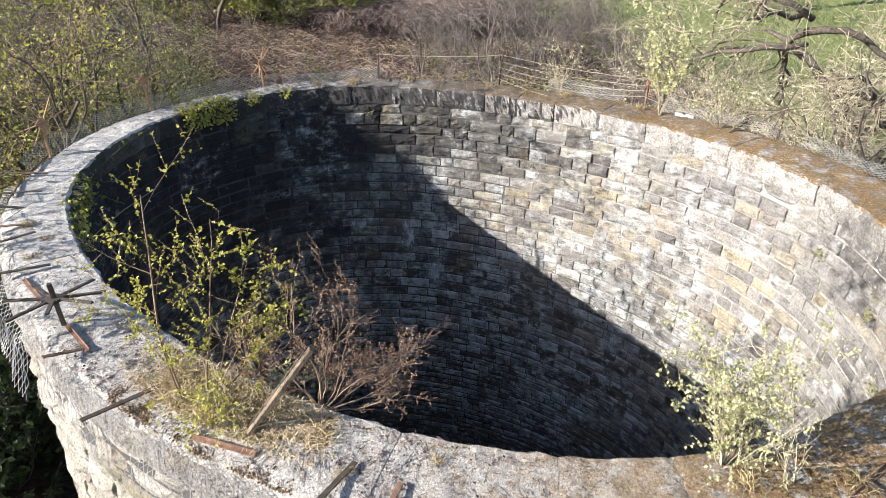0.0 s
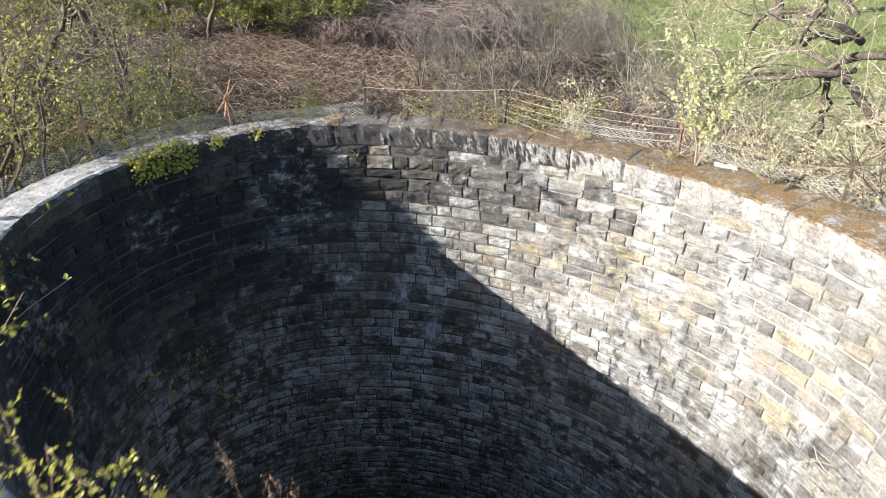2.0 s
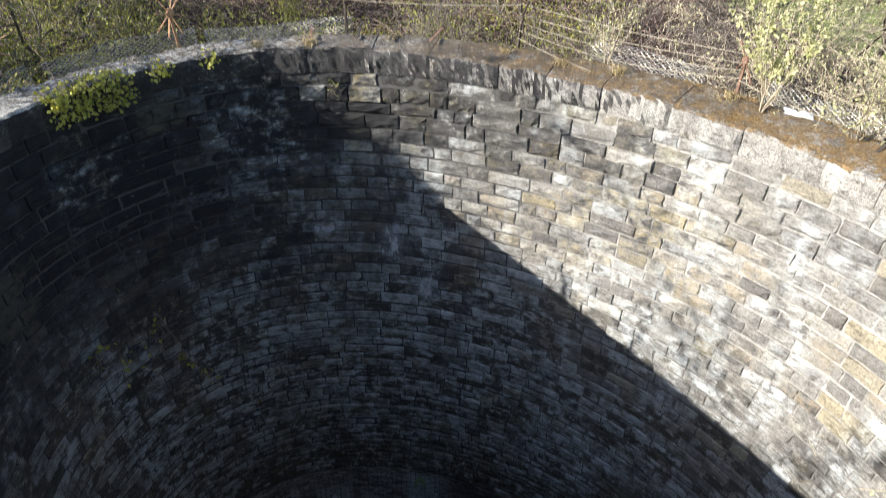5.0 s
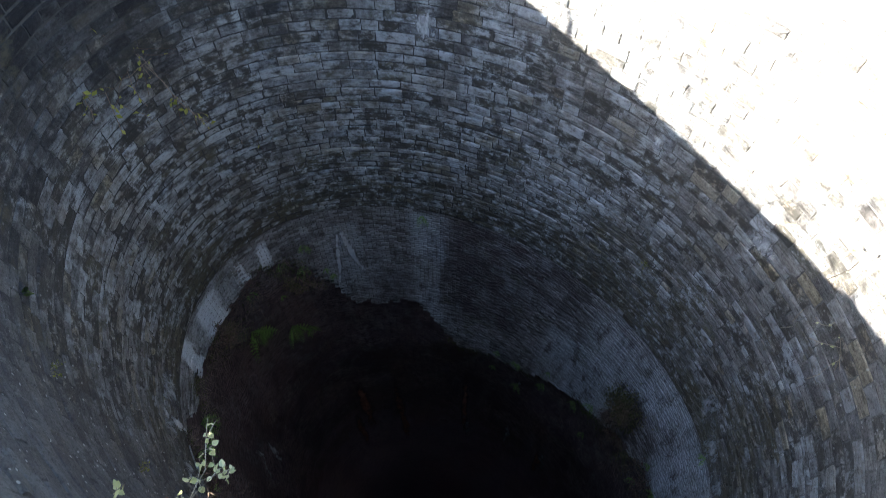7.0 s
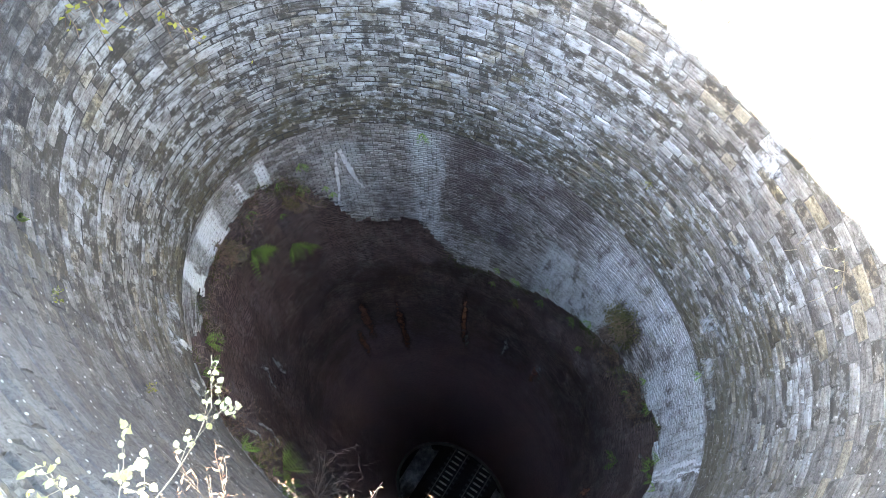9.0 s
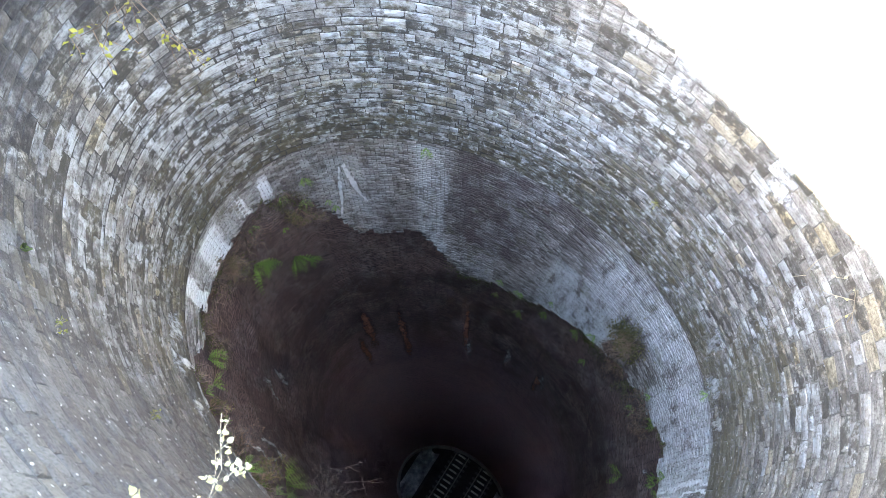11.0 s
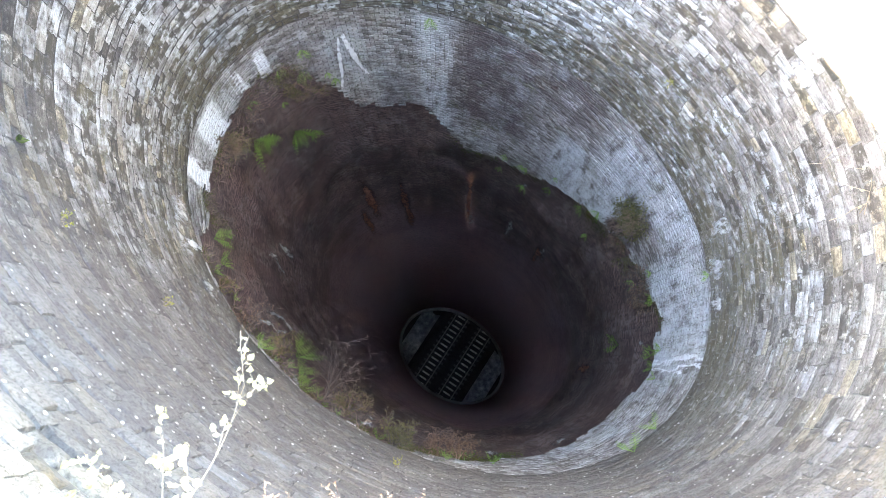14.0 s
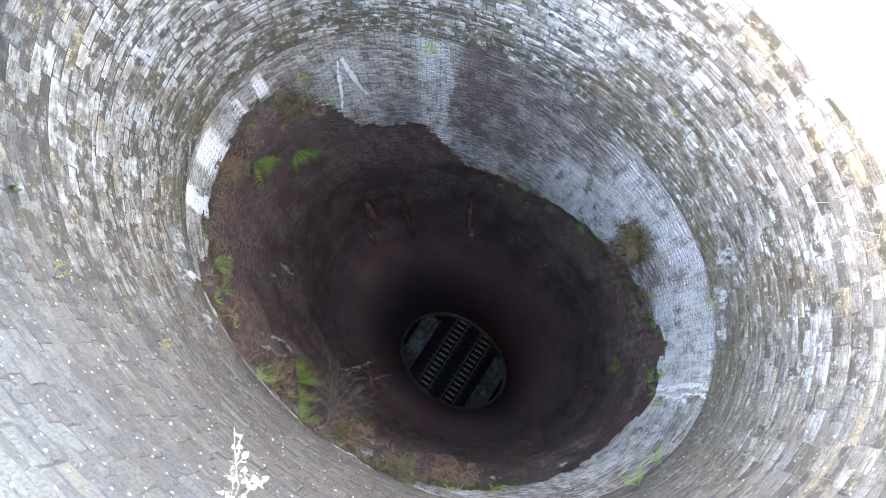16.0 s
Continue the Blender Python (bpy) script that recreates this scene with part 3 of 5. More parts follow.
# ---- building helpers ----
class Soup:
    """Collects vertices and faces of one mesh."""
    def __init__(self):
        self.v, self.f, self.n = [], [], 0

    def add(self, verts, faces):
        self.v.extend(verts)
        k = self.n
        self.f.extend([tuple(i + k for i in q) for q in faces])
        self.n += len(verts)

    def grid(self, rows, close=False):
        """rows: lists of points, all of one length."""
        w = len(rows[0])
        faces = []
        for i in range(len(rows) - 1):
            for j in range(w if close else w - 1):
                a, b2 = i * w + j, i * w + (j + 1) % w
                faces.append((a, b2, b2 + w, a + w))
        self.add([p for r in rows for p in r], faces)

    def tube(self, pts, radii, sides=4):
        pts = [Vector(p) for p in pts]
        rows = []
        for i, p in enumerate(pts):
            d = (pts[min(i + 1, len(pts) - 1)] - pts[max(i - 1, 0)])
            d = d.normalized() if d.length > 1e-9 else Vector((0, 0, 1))
            a = d.cross(Vector((0.31, 0.17, 0.93)))
            a = a.normalized() if a.length > 1e-6 else Vector((1, 0, 0))
            b2 = d.cross(a)
            rows.append([p + (a * math.cos(t) + b2 * math.sin(t)) * radii[i] for t in [math.tau * k / sides for k in range(sides)]])
        self.grid(rows, True)

    def box(self, m, sx, sy, sz, slant=0.0):
        """A box with chamfered long edges, in the pose m, standing on its base plane."""
        c = min(sx, sy) * 0.12
        ring = [(-sx / 2 + c, -sy / 2), (sx / 2 - c, -sy / 2), (sx / 2, -sy / 2 + c), (sx / 2, sy / 2 - c), (sx / 2 - c, sy / 2), (-sx / 2 + c, sy / 2), (-sx / 2, sy / 2 - c), (-sx / 2, -sy / 2 + c)]
        verts = [m @ Vector((x, y, z)) for z in (0, sz) for x, y in ring]
        faces = [(i, (i + 1) % 8, 8 + (i + 1) % 8, 8 + i) for i in range(8)] + [tuple(range(7, -1, -1)), tuple(range(8, 16))]
        self.add(verts, faces)

    def leaf(self, p, d, up, size, slim=0.55):
        d, up = Vector(d), Vector(up)
        side = d.cross(up)
        side = side.normalized() if side.length > 1e-6 else Vector((1, 0, 0))
        n = side.cross(d)
        p = Vector(p)
        self.add([p, p + d * size * 0.5 + side * size * slim * 0.5 + n * size * 0.08, p + d * size - n * size * 0.1, p + d * size * 0.5 - side * size * slim * 0.5 + n * size * 0.08], [(0, 1, 2), (0, 2, 3)])

    def ovate(self, p, d, up, size, slim=0.7):
        """A pointed oval leaf, folded along its midrib."""
        d, up, p = Vector(d), Vector(up), Vector(p)
        side = d.cross(up)
        side = side.normalized() if side.length > 1e-6 else Vector((1, 0, 0))
        n = side.cross(d)
        w = size * slim * 0.5
        rib = [p, p + d * size * 0.4 - n * size * 0.05, p + d * size - n * size * 0.16]
        lobe = [[p + d * size * f + side * w * sg * k + n * size * 0.09 * k for f, k in ((0.16, 0.75), (0.42, 1.0), (0.74, 0.62))] for sg in (-1, 1)]
        self.add(rib + lobe[0] + lobe[1], [(0, 1, 4, 3), (1, 2, 5, 4), (0, 6, 7, 1), (1, 7, 8, 2)])

    def mesh(self, name):
        me = bpy.data.meshes.new(name)
        me.from_pydata([tuple(p) for p in self.v], [], self.f)
        return me


def part(name, soup, material, parent=None, label="", smooth=False, kind=""):
    me = soup if isinstance(soup, bpy.types.Mesh) else soup.mesh(name)
    me.materials.append(material)
    if smooth:
        me.polygons.foreach_set("use_smooth", [True] * len(me.polygons))
    ob = new(name, me)
    if parent is not None:
        ob.parent = parent
    return tagged(ob, label, kind=kind)


def thing(name, label, category, where=(0, 0, 0), group="", kind=""):
    ob = new(name)
    ob.empty_display_size = 0.2
    ob.matrix_world = pose(*where)
    return tagged(ob, label, category, group, kind)


# ---- the shaft's oval plan ----
CX, CY, EA, EB, ETH = 0.0, 9.1, 6.06, 4.51, radians(145.43)
DX, DY = math.cos(ETH), math.sin(ETH)


# the mason's oval is not quite true at the head of the shaft
_rim = np.interp(np.arange(360), (0, 25, 48, 62, 78, 100, 117, 128, 136, 148, 158, 164, 190, 222, 238, 252, 270, 288, 307, 330, 352, 360), (-.16, -.12, .0, -.06, -.08, .02, .06, .08, .07, .0, -.1, -.1, .0, .14, .14, .02, -.04, -.07, .0, -.01, -.16, -.16))
_rim = np.convolve(np.tile(_rim, 3), np.hanning(19) / np.hanning(19).sum(), 'same')[360:720].tolist()


def rim_shift(phi, z):
    d = math.degrees(phi) % 360
    i = int(d)
    return (_rim[i % 360] + (d - i) * (_rim[(i + 1) % 360] - _rim[i % 360])) * min(max((z + 5) / 4, 0), 1)


def on_wall(phi, z, out=0.0):
    """A point of the shaft's inner face; phi in radians, out: metres behind the face."""
    if z > -5:
        out += rim_shift(phi, z)
    k = min(max((-18 - z) / 56, 0), 1)
    s = 1 + 0.00558 * max(z, -18) + 0.12 * k
    a, b2 = EA * s, EB * s
    c, q = math.cos(phi), math.sin(phi)
    nx, ny = c * b2, q * a
    h = math.hypot(nx, ny)
    u, w = a * c + out * nx / h, b2 * q + out * ny / h
    return Vector((CX + 1.24 * k + u * DX - w * DY, CY + 0.88 * k + u * DY + w * DX, z))


def inward(phi):
    return (on_wall(phi, 0, 0) - on_wall(phi, 0, 1)).normalized()


_n = 2400
_arc = [0.0]
for _i in range(_n):
    _arc.append(_arc[-1] + (on_wall(math.tau * (_i + 1) / _n, 0) - on_wall(math.tau * _i / _n, 0)).length)
PERIM = _arc[-1]
_arc_np = np.array(_arc)


def phi_at(s):
    s %= PERIM
    i = min(max(int(np.searchsorted(_arc_np, s, 'right')) - 1, 0), _n - 1)
    return math.tau / _n * (i + (s - _arc[i]) / (_arc[i + 1] - _arc[i]))


def deg_at(s):
    return math.degrees(phi_at(s)) % 360


def arc_of(deg):
    return float(np.interp(math.radians(deg % 360), np.linspace(0, math.tau, _n + 1), _arc))


def surface_grid(name, z_rows, cols, out, chart=True):
    """A wall surface from rows of heights (functions of phi); carries an (arc, height) chart in metres."""
    rows, uv = [], []
    for zf in z_rows:
        r = []
        for j in range(cols + 1):
            phi = math.tau * j / cols
            z = zf(phi)
            r.append(on_wall(phi, z, out(phi, z)))
            uv.append((_arc[min(round(phi / math.tau * _n), _n)], z))
        rows.append(r)
    s = Soup()
    s.grid(rows)
    me = s.mesh(name)
    lay = me.uv_layers.new(name="chart")
    idx = np.empty(len(me.loops), dtype=np.int32)
    me.loops.foreach_get("vertex_index", idx)
    lay.data.foreach_set("uv", np.array(uv, dtype=np.float32)[idx].ravel())
    return me


_cope = np.interp(np.arange(360), (0, 31, 60, 85, 110, 150, 200, 240, 262, 289, 315, 338, 360), (.5, .72, .8, .87, .92, 1.05, 1.05, .98, .86, .72, .52, .44, .5))
_cope = np.convolve(np.tile(_cope, 3), np.hanning(25) / np.hanning(25).sum(), 'same')[360:720].tolist()


def cope_w(phi):
    """Width of the coping, which narrows on the far side."""
    return _cope[int(math.degrees(phi)) % 360]


def rough(p, scale, amount):
    return noise.noise(Vector(p) * scale) * amount


# ---- ground: one sheet round the tower ----
GROUND_Z = -5.2


def ground_z(x, y):
    d = math.hypot(x - CX, y - CY)
    z = GROUND_Z + rough((x, y, 0), 0.09, 0.5) + rough((x, y, 3), 0.4, 0.12)
    far = max(0.0, d - 62)
    return z + 0.16 * far * min(1, far / 30) + 1.2 * math.exp(-((x - 9) ** 2 + (y - 17) ** 2) / 60)


soup = Soup()
rows = []
for i in range(90):
    out = 0.75 + (1.075 ** i - 1) * 1.1
    r = []
    for j in range(240):
        p = on_wall(math.tau * j / 240, 0, out)
        r.append((p.x, p.y, ground_z(p.x, p.y) if i else GROUND_Z - 0.4))
    rows.append(r)
soup.grid(rows, True)
ground = part("ground", soup, GROUND, smooth=True)
tagged(ground, "woodland floor of brown litter turning to green meadow", "ground", kind="structure")

# ---- the shaft ----
shaft = thing("shaft_wall", "oval ventilation shaft of soot-stained gritstone over brick", "shaft", (0, 9.1, 0), kind="structure")
shaft_inv = shaft.matrix_world.inverted()


def wall_part(name, soup_, material, label="", smooth=False, kind="", parent=shaft):
    ob = part(name, soup_, material, parent, label, smooth, kind)
    ob.matrix_parent_inverse = shaft_inv
    return ob


rng = random.Random(11)
TOP = -0.33
HEIGHTS = [0.222] * 26 + [0.164] * 22
stone_end = TOP - sum(HEIGHTS)


def stone_block(s, s0, s1, z0, z1, bulge, rg, out0=0.0, face=1.0, gap=0.001, back=0.03):
    """One rock-faced block between arcs s0 and s1; face -1 turns it outwards."""
    c, c2 = rg.uniform(0.007, 0.022), rg.uniform(0.008, 0.024)
    z0, z1 = z0 + rg.uniform(-0.004, 0.01), z1 - rg.uniform(-0.004, 0.01)
    w, h = s1 - s0, z1 - z0
    off = rg.uniform(-0.4, 0.5) * (abs(bulge) + 0.006)
    ss = [s0 + gap, s0 + gap + c] + [s0 + w * (f + rg.uniform(-0.06, 0.06)) for f in (0.28, 0.5, 0.72)] + [s1 - gap - c, s1 - gap]
    zz = [z0 + gap, z0 + gap + c2] + [z0 + h * (f + rg.uniform(-0.06, 0.06)) for f in (0.36, 0.66)] + [z1 - gap - c2, z1 - gap]
    tip, lean = rg.uniform(-0.2, 0.2), rg.uniform(-0.25, 0.25)
    rows = []
    for i, z in enumerate(zz):
        r = []
        for j, a in enumerate(ss):
            if i in (0, 5) or j in (0, 6):
                d = back
            else:
                rim = i in (1, 4) or j in (1, 5)
                d = off - bulge * ((0.25 if rim else 1.0) + tip * (j - 3) / 2 + lean * (i - 2.5) / 1.5) + rg.uniform(-0.34, 0.34) * (abs(bulge) + 0.004)
            k = 0.35 if i in (0, 5) or j in (0, 6) else 1.0
            r.append(on_wall(phi_at(a + rg.uniform(-0.011, 0.011) * k), z + rg.uniform(-0.008, 0.008) * k, out0 + d * face))
        rows.append(r if face > 0 else r[::-1])
    s.grid(rows[::-1])


joined = Soup()
singles = []
z1 = TOP
for i, high in enumerate(HEIGHTS):
    z0 = TOP - sum(HEIGHTS[:i + 1]) + (rng.uniform(-0.02, 0.02) if i < len(HEIGHTS) - 1 else 0.0)
    a = rng.uniform(0, 0.5)
    stop = a + PERIM
    shift = rng.uniform(-0.006, 0.005) - (0.012 if i in (1, 2, 3) else 0)
    small = 0.78 if i >= 26 else 1.0
    while a < stop - 0.01:
        b2 = a + small * rng.choice((rng.uniform(0.26, 0.4), rng.uniform(0.4, 0.58), rng.uniform(0.48, 0.72)))
        if stop - b2 < 0.25:
            b2 = stop
        deg = deg_at((a + b2) / 2)
        bulge = rng.uniform(0.02, 0.042) if i < 4 else rng.uniform(0.012, 0.03) if i < 9 else rng.uniform(0.008, 0.024)
        if i >= 7 and rng.random() < 0.06:
            bulge = -0.004
        if i < 15 and 238 < deg < 338 and len(singles) < 298:
            one = Soup()
            stone_block(one, a, b2, z0, z1, bulge, rng, shift)
            singles.append(one)
        else:
            stone_block(joined, a, b2, z0, z1, bulge, rng, shift)
        a = b2
    z1 = z0
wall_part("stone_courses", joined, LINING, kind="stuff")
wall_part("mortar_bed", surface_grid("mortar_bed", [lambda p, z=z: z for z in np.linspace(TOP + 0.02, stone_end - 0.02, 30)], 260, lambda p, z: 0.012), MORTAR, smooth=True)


FOOT_PHI = (0, 12, 27, 38, 46, 60, 100, 120, 135, 153, 172, 188, 206, 217, 239, 263, 290, 299, 306, 325, 333, 343, 360)
FOOT_Z = (-11.0, -11.3, -11.2, -10.85, -10.2, -10.0, -10.1, -11.0, -12.5, -13.2, -13.8, -12.8, -12.8, -13.4, -14.8, -16.0, -17.0, -15.5, -14.3, -14.6, -13.0, -11.3, -11.0)


def facing_foot(phi):
    """Lower edge of the newer brick skin."""
    d = math.degrees(phi) % 360
    p = on_wall(phi, -13)
    return float(np.interp(d, FOOT_PHI, FOOT_Z)) + rough(p, 1.2, 0.45) + rough(p, 4.0, 0.35)


def facing_top(phi):
    return stone_end + 0.03


def bowed(phi, z):
    p = on_wall(phi, z)
    return rough(p, 0.5, 0.10) + rough(p, 2.2, 0.035)


def lump(phi, z):
    p = on_wall(phi, z)
    return 1.3 * bowed(phi, z) + (rough(p, 1.3, 0.14) + rough(p, 4.0, 0.07)) * min(max((z + 40) / 22, 0), 1)


def skin(phi, t):
    return facing_top(phi) + (facing_foot(phi) - facing_top(phi)) * t


facing = surface_grid("brick_facing", [lambda p, t=t: skin(p, t) for t in np.linspace(0, 1, 26)] + [lambda p: facing_foot(p) - 0.02], 420, lambda p, z: 0.062 + 0.6 * bowed(p, z) + (0.2 if z < facing_foot(p) - 0.01 else 0))
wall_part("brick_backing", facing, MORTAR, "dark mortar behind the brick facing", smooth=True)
BRICK_ROW, BRICK_LONG = 0.084, 0.236
rgb = random.Random(14)
verts, faces, chart = [], [], []
row = 0
while stone_end - BRICK_ROW * row > -18:
    z1 = facing_top(0) - BRICK_ROW * row
    z0 = z1 - BRICK_ROW + 0.016
    header = row % 4 == 3
    long = BRICK_LONG / 2 if header else BRICK_LONG
    a = (row % 2) * BRICK_LONG / 2
    stop = a + PERIM - long * 0.5
    while a < stop:
        w = (2 * long if header else long) - 0.011
        pm = phi_at(a + w / 2)
        if z0 > facing_foot(pm) - rgb.choice((0, 0.05, 0.1)):
            o = 0.042 + 0.6 * bowed(pm, z0) + rgb.uniform(-0.012, 0.008)
            tilt = rgb.uniform(-0.006, 0.006)
            k = len(verts)
            for da, zz, do in ((0, z0, 0.05), (w, z0, 0.05), (w, z1, 0.05), (0, z1, 0.05), (0.006, z0 + 0.005, tilt), (w - 0.006, z0 + 0.005, -tilt), (w - 0.006, z1 - 0.005, -tilt), (0.006, z1 - 0.005, tilt)):
                zj = zz + rgb.uniform(-0.004, 0.004)
                verts.append(on_wall(phi_at(a + da), zj, o + do))
                chart.append(((a + da) % PERIM, zj))
            faces += [(k + 4, k + 7, k + 6, k + 5), (k, k + 4, k + 5, k + 1), (k + 1, k + 5, k + 6, k + 2), (k + 2, k + 6, k + 7, k + 3), (k + 3, k + 7, k + 4, k)]
        a += w + 0.011
    row += 1
me = bpy.data.meshes.new("facing_bricks")
me.from_pydata([tuple(v) for v in verts], [], faces)
lay = me.uv_layers.new(name="chart")
idx = np.empty(len(me.loops), dtype=np.int32)
me.loops.foreach_get("vertex_index", idx)
lay.data.foreach_set("uv", np.array(chart, dtype=np.float32)[idx].ravel())
wall_part("facing_bricks", me, facing_material(), "lime-streaked grey brick facing", kind="stuff")
heights = [stone_end + 0.05 - 0.35 * i for i in range(40)] + [-24.6 - 1.2 * i for i in range(41)] + [-74.0]
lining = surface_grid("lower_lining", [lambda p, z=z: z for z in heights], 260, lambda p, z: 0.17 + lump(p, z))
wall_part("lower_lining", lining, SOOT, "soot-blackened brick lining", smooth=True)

# coping stones
rg = random.Random(5)
a, stop = arc_of(127.9), arc_of(127.9) + PERIM
coping_soups = []
while a < stop - 0.01:
    b2 = a + rg.uniform(0.62, 1.05)
    if stop - b2 < 0.6:
        b2 = stop
    lift, tip, proud = rg.uniform(-0.006, 0.007), rg.uniform(-0.005, 0.005), rg.uniform(-0.02, 0.012)
    prof = [(0.03, -0.39), (-0.02, -0.38), (-0.035, -0.31), (-0.045, -0.23), (-0.05, -0.15), (-0.048, -0.08), (-0.04, -0.03), (-0.015, -0.004), (0.04, 0.0), (0.15, 0.008), (0.3, 0.012), (0.46, 0.016), (0.62, 0.018), (0.76, 0.01), (0.86, -0.01), (0.93, -0.06), (0.97, -0.16), (0.99, -0.36)]
    rows = []
    n_st = 17
    for k in range(n_st):
        sa = a + 0.002 + (b2 - a - 0.004) * k / (n_st - 1)
        end = k in (0, n_st - 1)
        r = []
        for o, z in prof:
            p = on_wall(phi_at(sa), z, o)
            w = 0.010 if o < 0.0 or o > 0.9 else 0.012
            r.append(on_wall(phi_at(sa), z + 0.04 + (lift if z > -0.3 else 0) + (tip * (k / 8 - 1) if z > -0.3 else 0) + rough(p, 3.5, w * 1.6) + rough(p, 9.0, 0.012) - (0.007 if end and z > -0.03 else 0), (o if o < 0.1 else o * cope_w(phi_at(sa)) / 0.95) + rough(p, 4.0, 0.02) + (proud + rough(p, 5.0, 0.035) + rough(p, 14.0, 0.022) if -0.37 < z < -0.02 and o < 0 else 0) + (0.014 if end and o < 0.03 else 0)))
        rows.append(r)
    s = Soup()
    s.grid(rows)
    m = len(prof)
    s.f.append(tuple(range(m)))
    s.f.append(tuple((n_st - 1) * m + i for i in range(m - 1, -1, -1)))
    coping_soups.append(s)
    a = b2

# outer face of the tower
outer = Soup()
for i in range(17):
    z1 = -0.34 - 0.3 * i
    a = rng.uniform(0, 0.6)
    stop = a + PERIM
    while a < stop - 0.01:
        b2 = a + rng.uniform(0.4, 0.85)
        if stop - b2 < 0.3:
            b2 = stop
        stone_block(outer, a, b2, z1 - 0.3, z1, rng.uniform(0.02, 0.08), rng, cope_w(phi_at(a)) - 0.03 + 0.025 * (i * 0.3), -1.0)
        a = b2
wall_part("outer_stone_courses", outer, OUTER, "pale rough gritstone outer face", kind="stuff")
wall_part("outer_mortar_bed", surface_grid("outer_mortar_bed", [lambda p, z=z: z for z in np.linspace(-0.3, -5.8, 8)], 160, lambda p, z: cope_w(p) - 0.05 + 0.025 * -z), MORTAR, smooth=True)

# ---- tunnel under the shaft ----
RD = Vector((0.5236, 0.852, 0))
RN = Vector((0.852, -0.5236, 0))
TC = on_wall(0, -74, 0) * 0.5 + on_wall(math.pi, -74, 0) * 0.5
RAIL_Z = -80.3
tunnel = thing("tunnel", "dark railway tunnel at the foot of the shaft", "tunnel", (TC.x, TC.y, RAIL_Z - 0.4), kind="structure")
tinv = tunnel.matrix_world.inverted()


def tunnel_part(name, s, mat, label="", smooth=False, kind=""):
    ob = part(name, s, mat, tunnel, label, smooth, kind)
    ob.matrix_parent_inverse = tinv
    return ob


s = Soup()
rows = []
for i in range(41):
    along = -20 + i
    r = []
    for j in range(29):
        x = -7 + 0.5 * j
        p = TC + RD * along + RN * x
        h = 0.0
        if abs(x + 0.0) > 3.6:
            h = 0.7 * min(1, (abs(x) - 3.6) / 1.2) + rough(p, 1.2, 0.3)
        r.append((p.x, p.y, RAIL_Z - 0.34 + h + rough(p, 2.5, 0.05)))
    rows.append(r)
s.grid(rows)
tunnel_part("trackbed", s, BALLAST, "black ballast trackbed")
for side in (-1, 1):
    s = Soup()
    s.grid([[tuple(TC + RD * (al + rg.uniform(-.3, .3)) + RN * side * x + Vector((0, 0, RAIL_Z - TC.z + 0.02 + 0.75 * min(1, (x - 3.6) / 1.2) + rg.uniform(-0.1, 0.25)))) for x in (3.9, 4.3, 4.7, 5.1, 5.5, 5.9)] for al in np.linspace(-4.2, 3.6, 18)])
    tunnel_part("rubble_bank", s, CESS, "pale rubble bank beside the track")
s = Soup()
for side in (-1, 1):
    s.grid([[tuple(TC + RD * al + RN * side * 7 + Vector((0, 0, RAIL_Z - TC.z - 0.5 + 1.2 * k))) for k in range(7)] for al in (-20, -10, 0, 10, 20)])
# unseen end walls, added to keep stray light out
for al in (-20, 20):
    s.grid([[tuple(TC + RD * al + RN * x + Vector((0, 0, RAIL_Z - TC.z - 0.5 + z))) for x in (-8, 0, 8)] for z in (0, 4, 8)])
tunnel_part("tunnel_walls", s, SOOT)
s = Soup()
rows = []
for out in (0.0, 0.5, 1.5, 4, 9, 16):
    rows.append([on_wall(math.tau * j / 120, -74.0, out) for j in range(120)])
s.grid(rows, True)
tunnel_part("tunnel_crown", s, SOOT)
s = Soup()
rows = []
for o, z in ((0.15, -73.7), (-0.06, -73.66), (-0.15, -73.75), (-0.15, -74.05), (0.1, -74.15)):
    rows.append([on_wall(math.tau * j / 120, z, o + rough((j, z, 0), 0.7, 0.04)) for j in range(120)])
s.grid(rows, True)
tunnel_part("eye_kerb", s, KERB, "grey stone kerb ring of the shaft eye", smooth=True)

# ---- plants ----
def BACK_OF(phi, z):
    if z > stone_end:
        return -0.02
    if z > facing_foot(phi):
        return 0.05 + 0.6 * bowed(phi, z)
    return 0.17 + lump(phi, z)


def unit(rg):
    while True:
        v = Vector((rg.uniform(-1, 1), rg.uniform(-1, 1), rg.uniform(-1, 1)))
        if 0.05 < v.length < 1:
            return v.normalized()


def grow(rg, p, d, length, r, lvl, spec, lines):
    """One limb with its side limbs; lines takes (level, points, radii)."""
    n = max(3, min(9, int(length / spec["seg"])))
    pts, rad, dirs = [p.copy()], [r], [d.copy()]
    for i in range(n):
        d = (d + unit(rg) * spec["wander"] + Vector((0, 0, spec["up"]))).normalized()
        p = p + d * (length / n)
        pts.append(p.copy())
        dirs.append(d.copy())
        rad.append(max(r * (1 - 0.75 * (i + 1) / n), spec["thin"]))
    lines.append((lvl, pts, rad))
    if lvl:
        for k in range(spec["kids"][lvl - 1]):
            t = rg.uniform(0.22, 1.0) * n
            i = min(int(t), n - 1)
            q = pts[i].lerp(pts[i + 1], t - i)
            side = unit(rg)
            dd = (dirs[i + 1] * spec["fwd"] + side * spec["spread"]).normalized()
            grow(rg, q, dd, length * rg.uniform(*spec["ratio"]), max(rad[i] * rg.uniform(0.35, 0.58), spec["thin"]), lvl - 1, spec, lines)


SPEC = dict(seg=0.12, wander=0.28, up=0.05, thin=0.0022, kids=(5, 5, 5), fwd=0.75, spread=0.75, ratio=(0.4, 0.65))


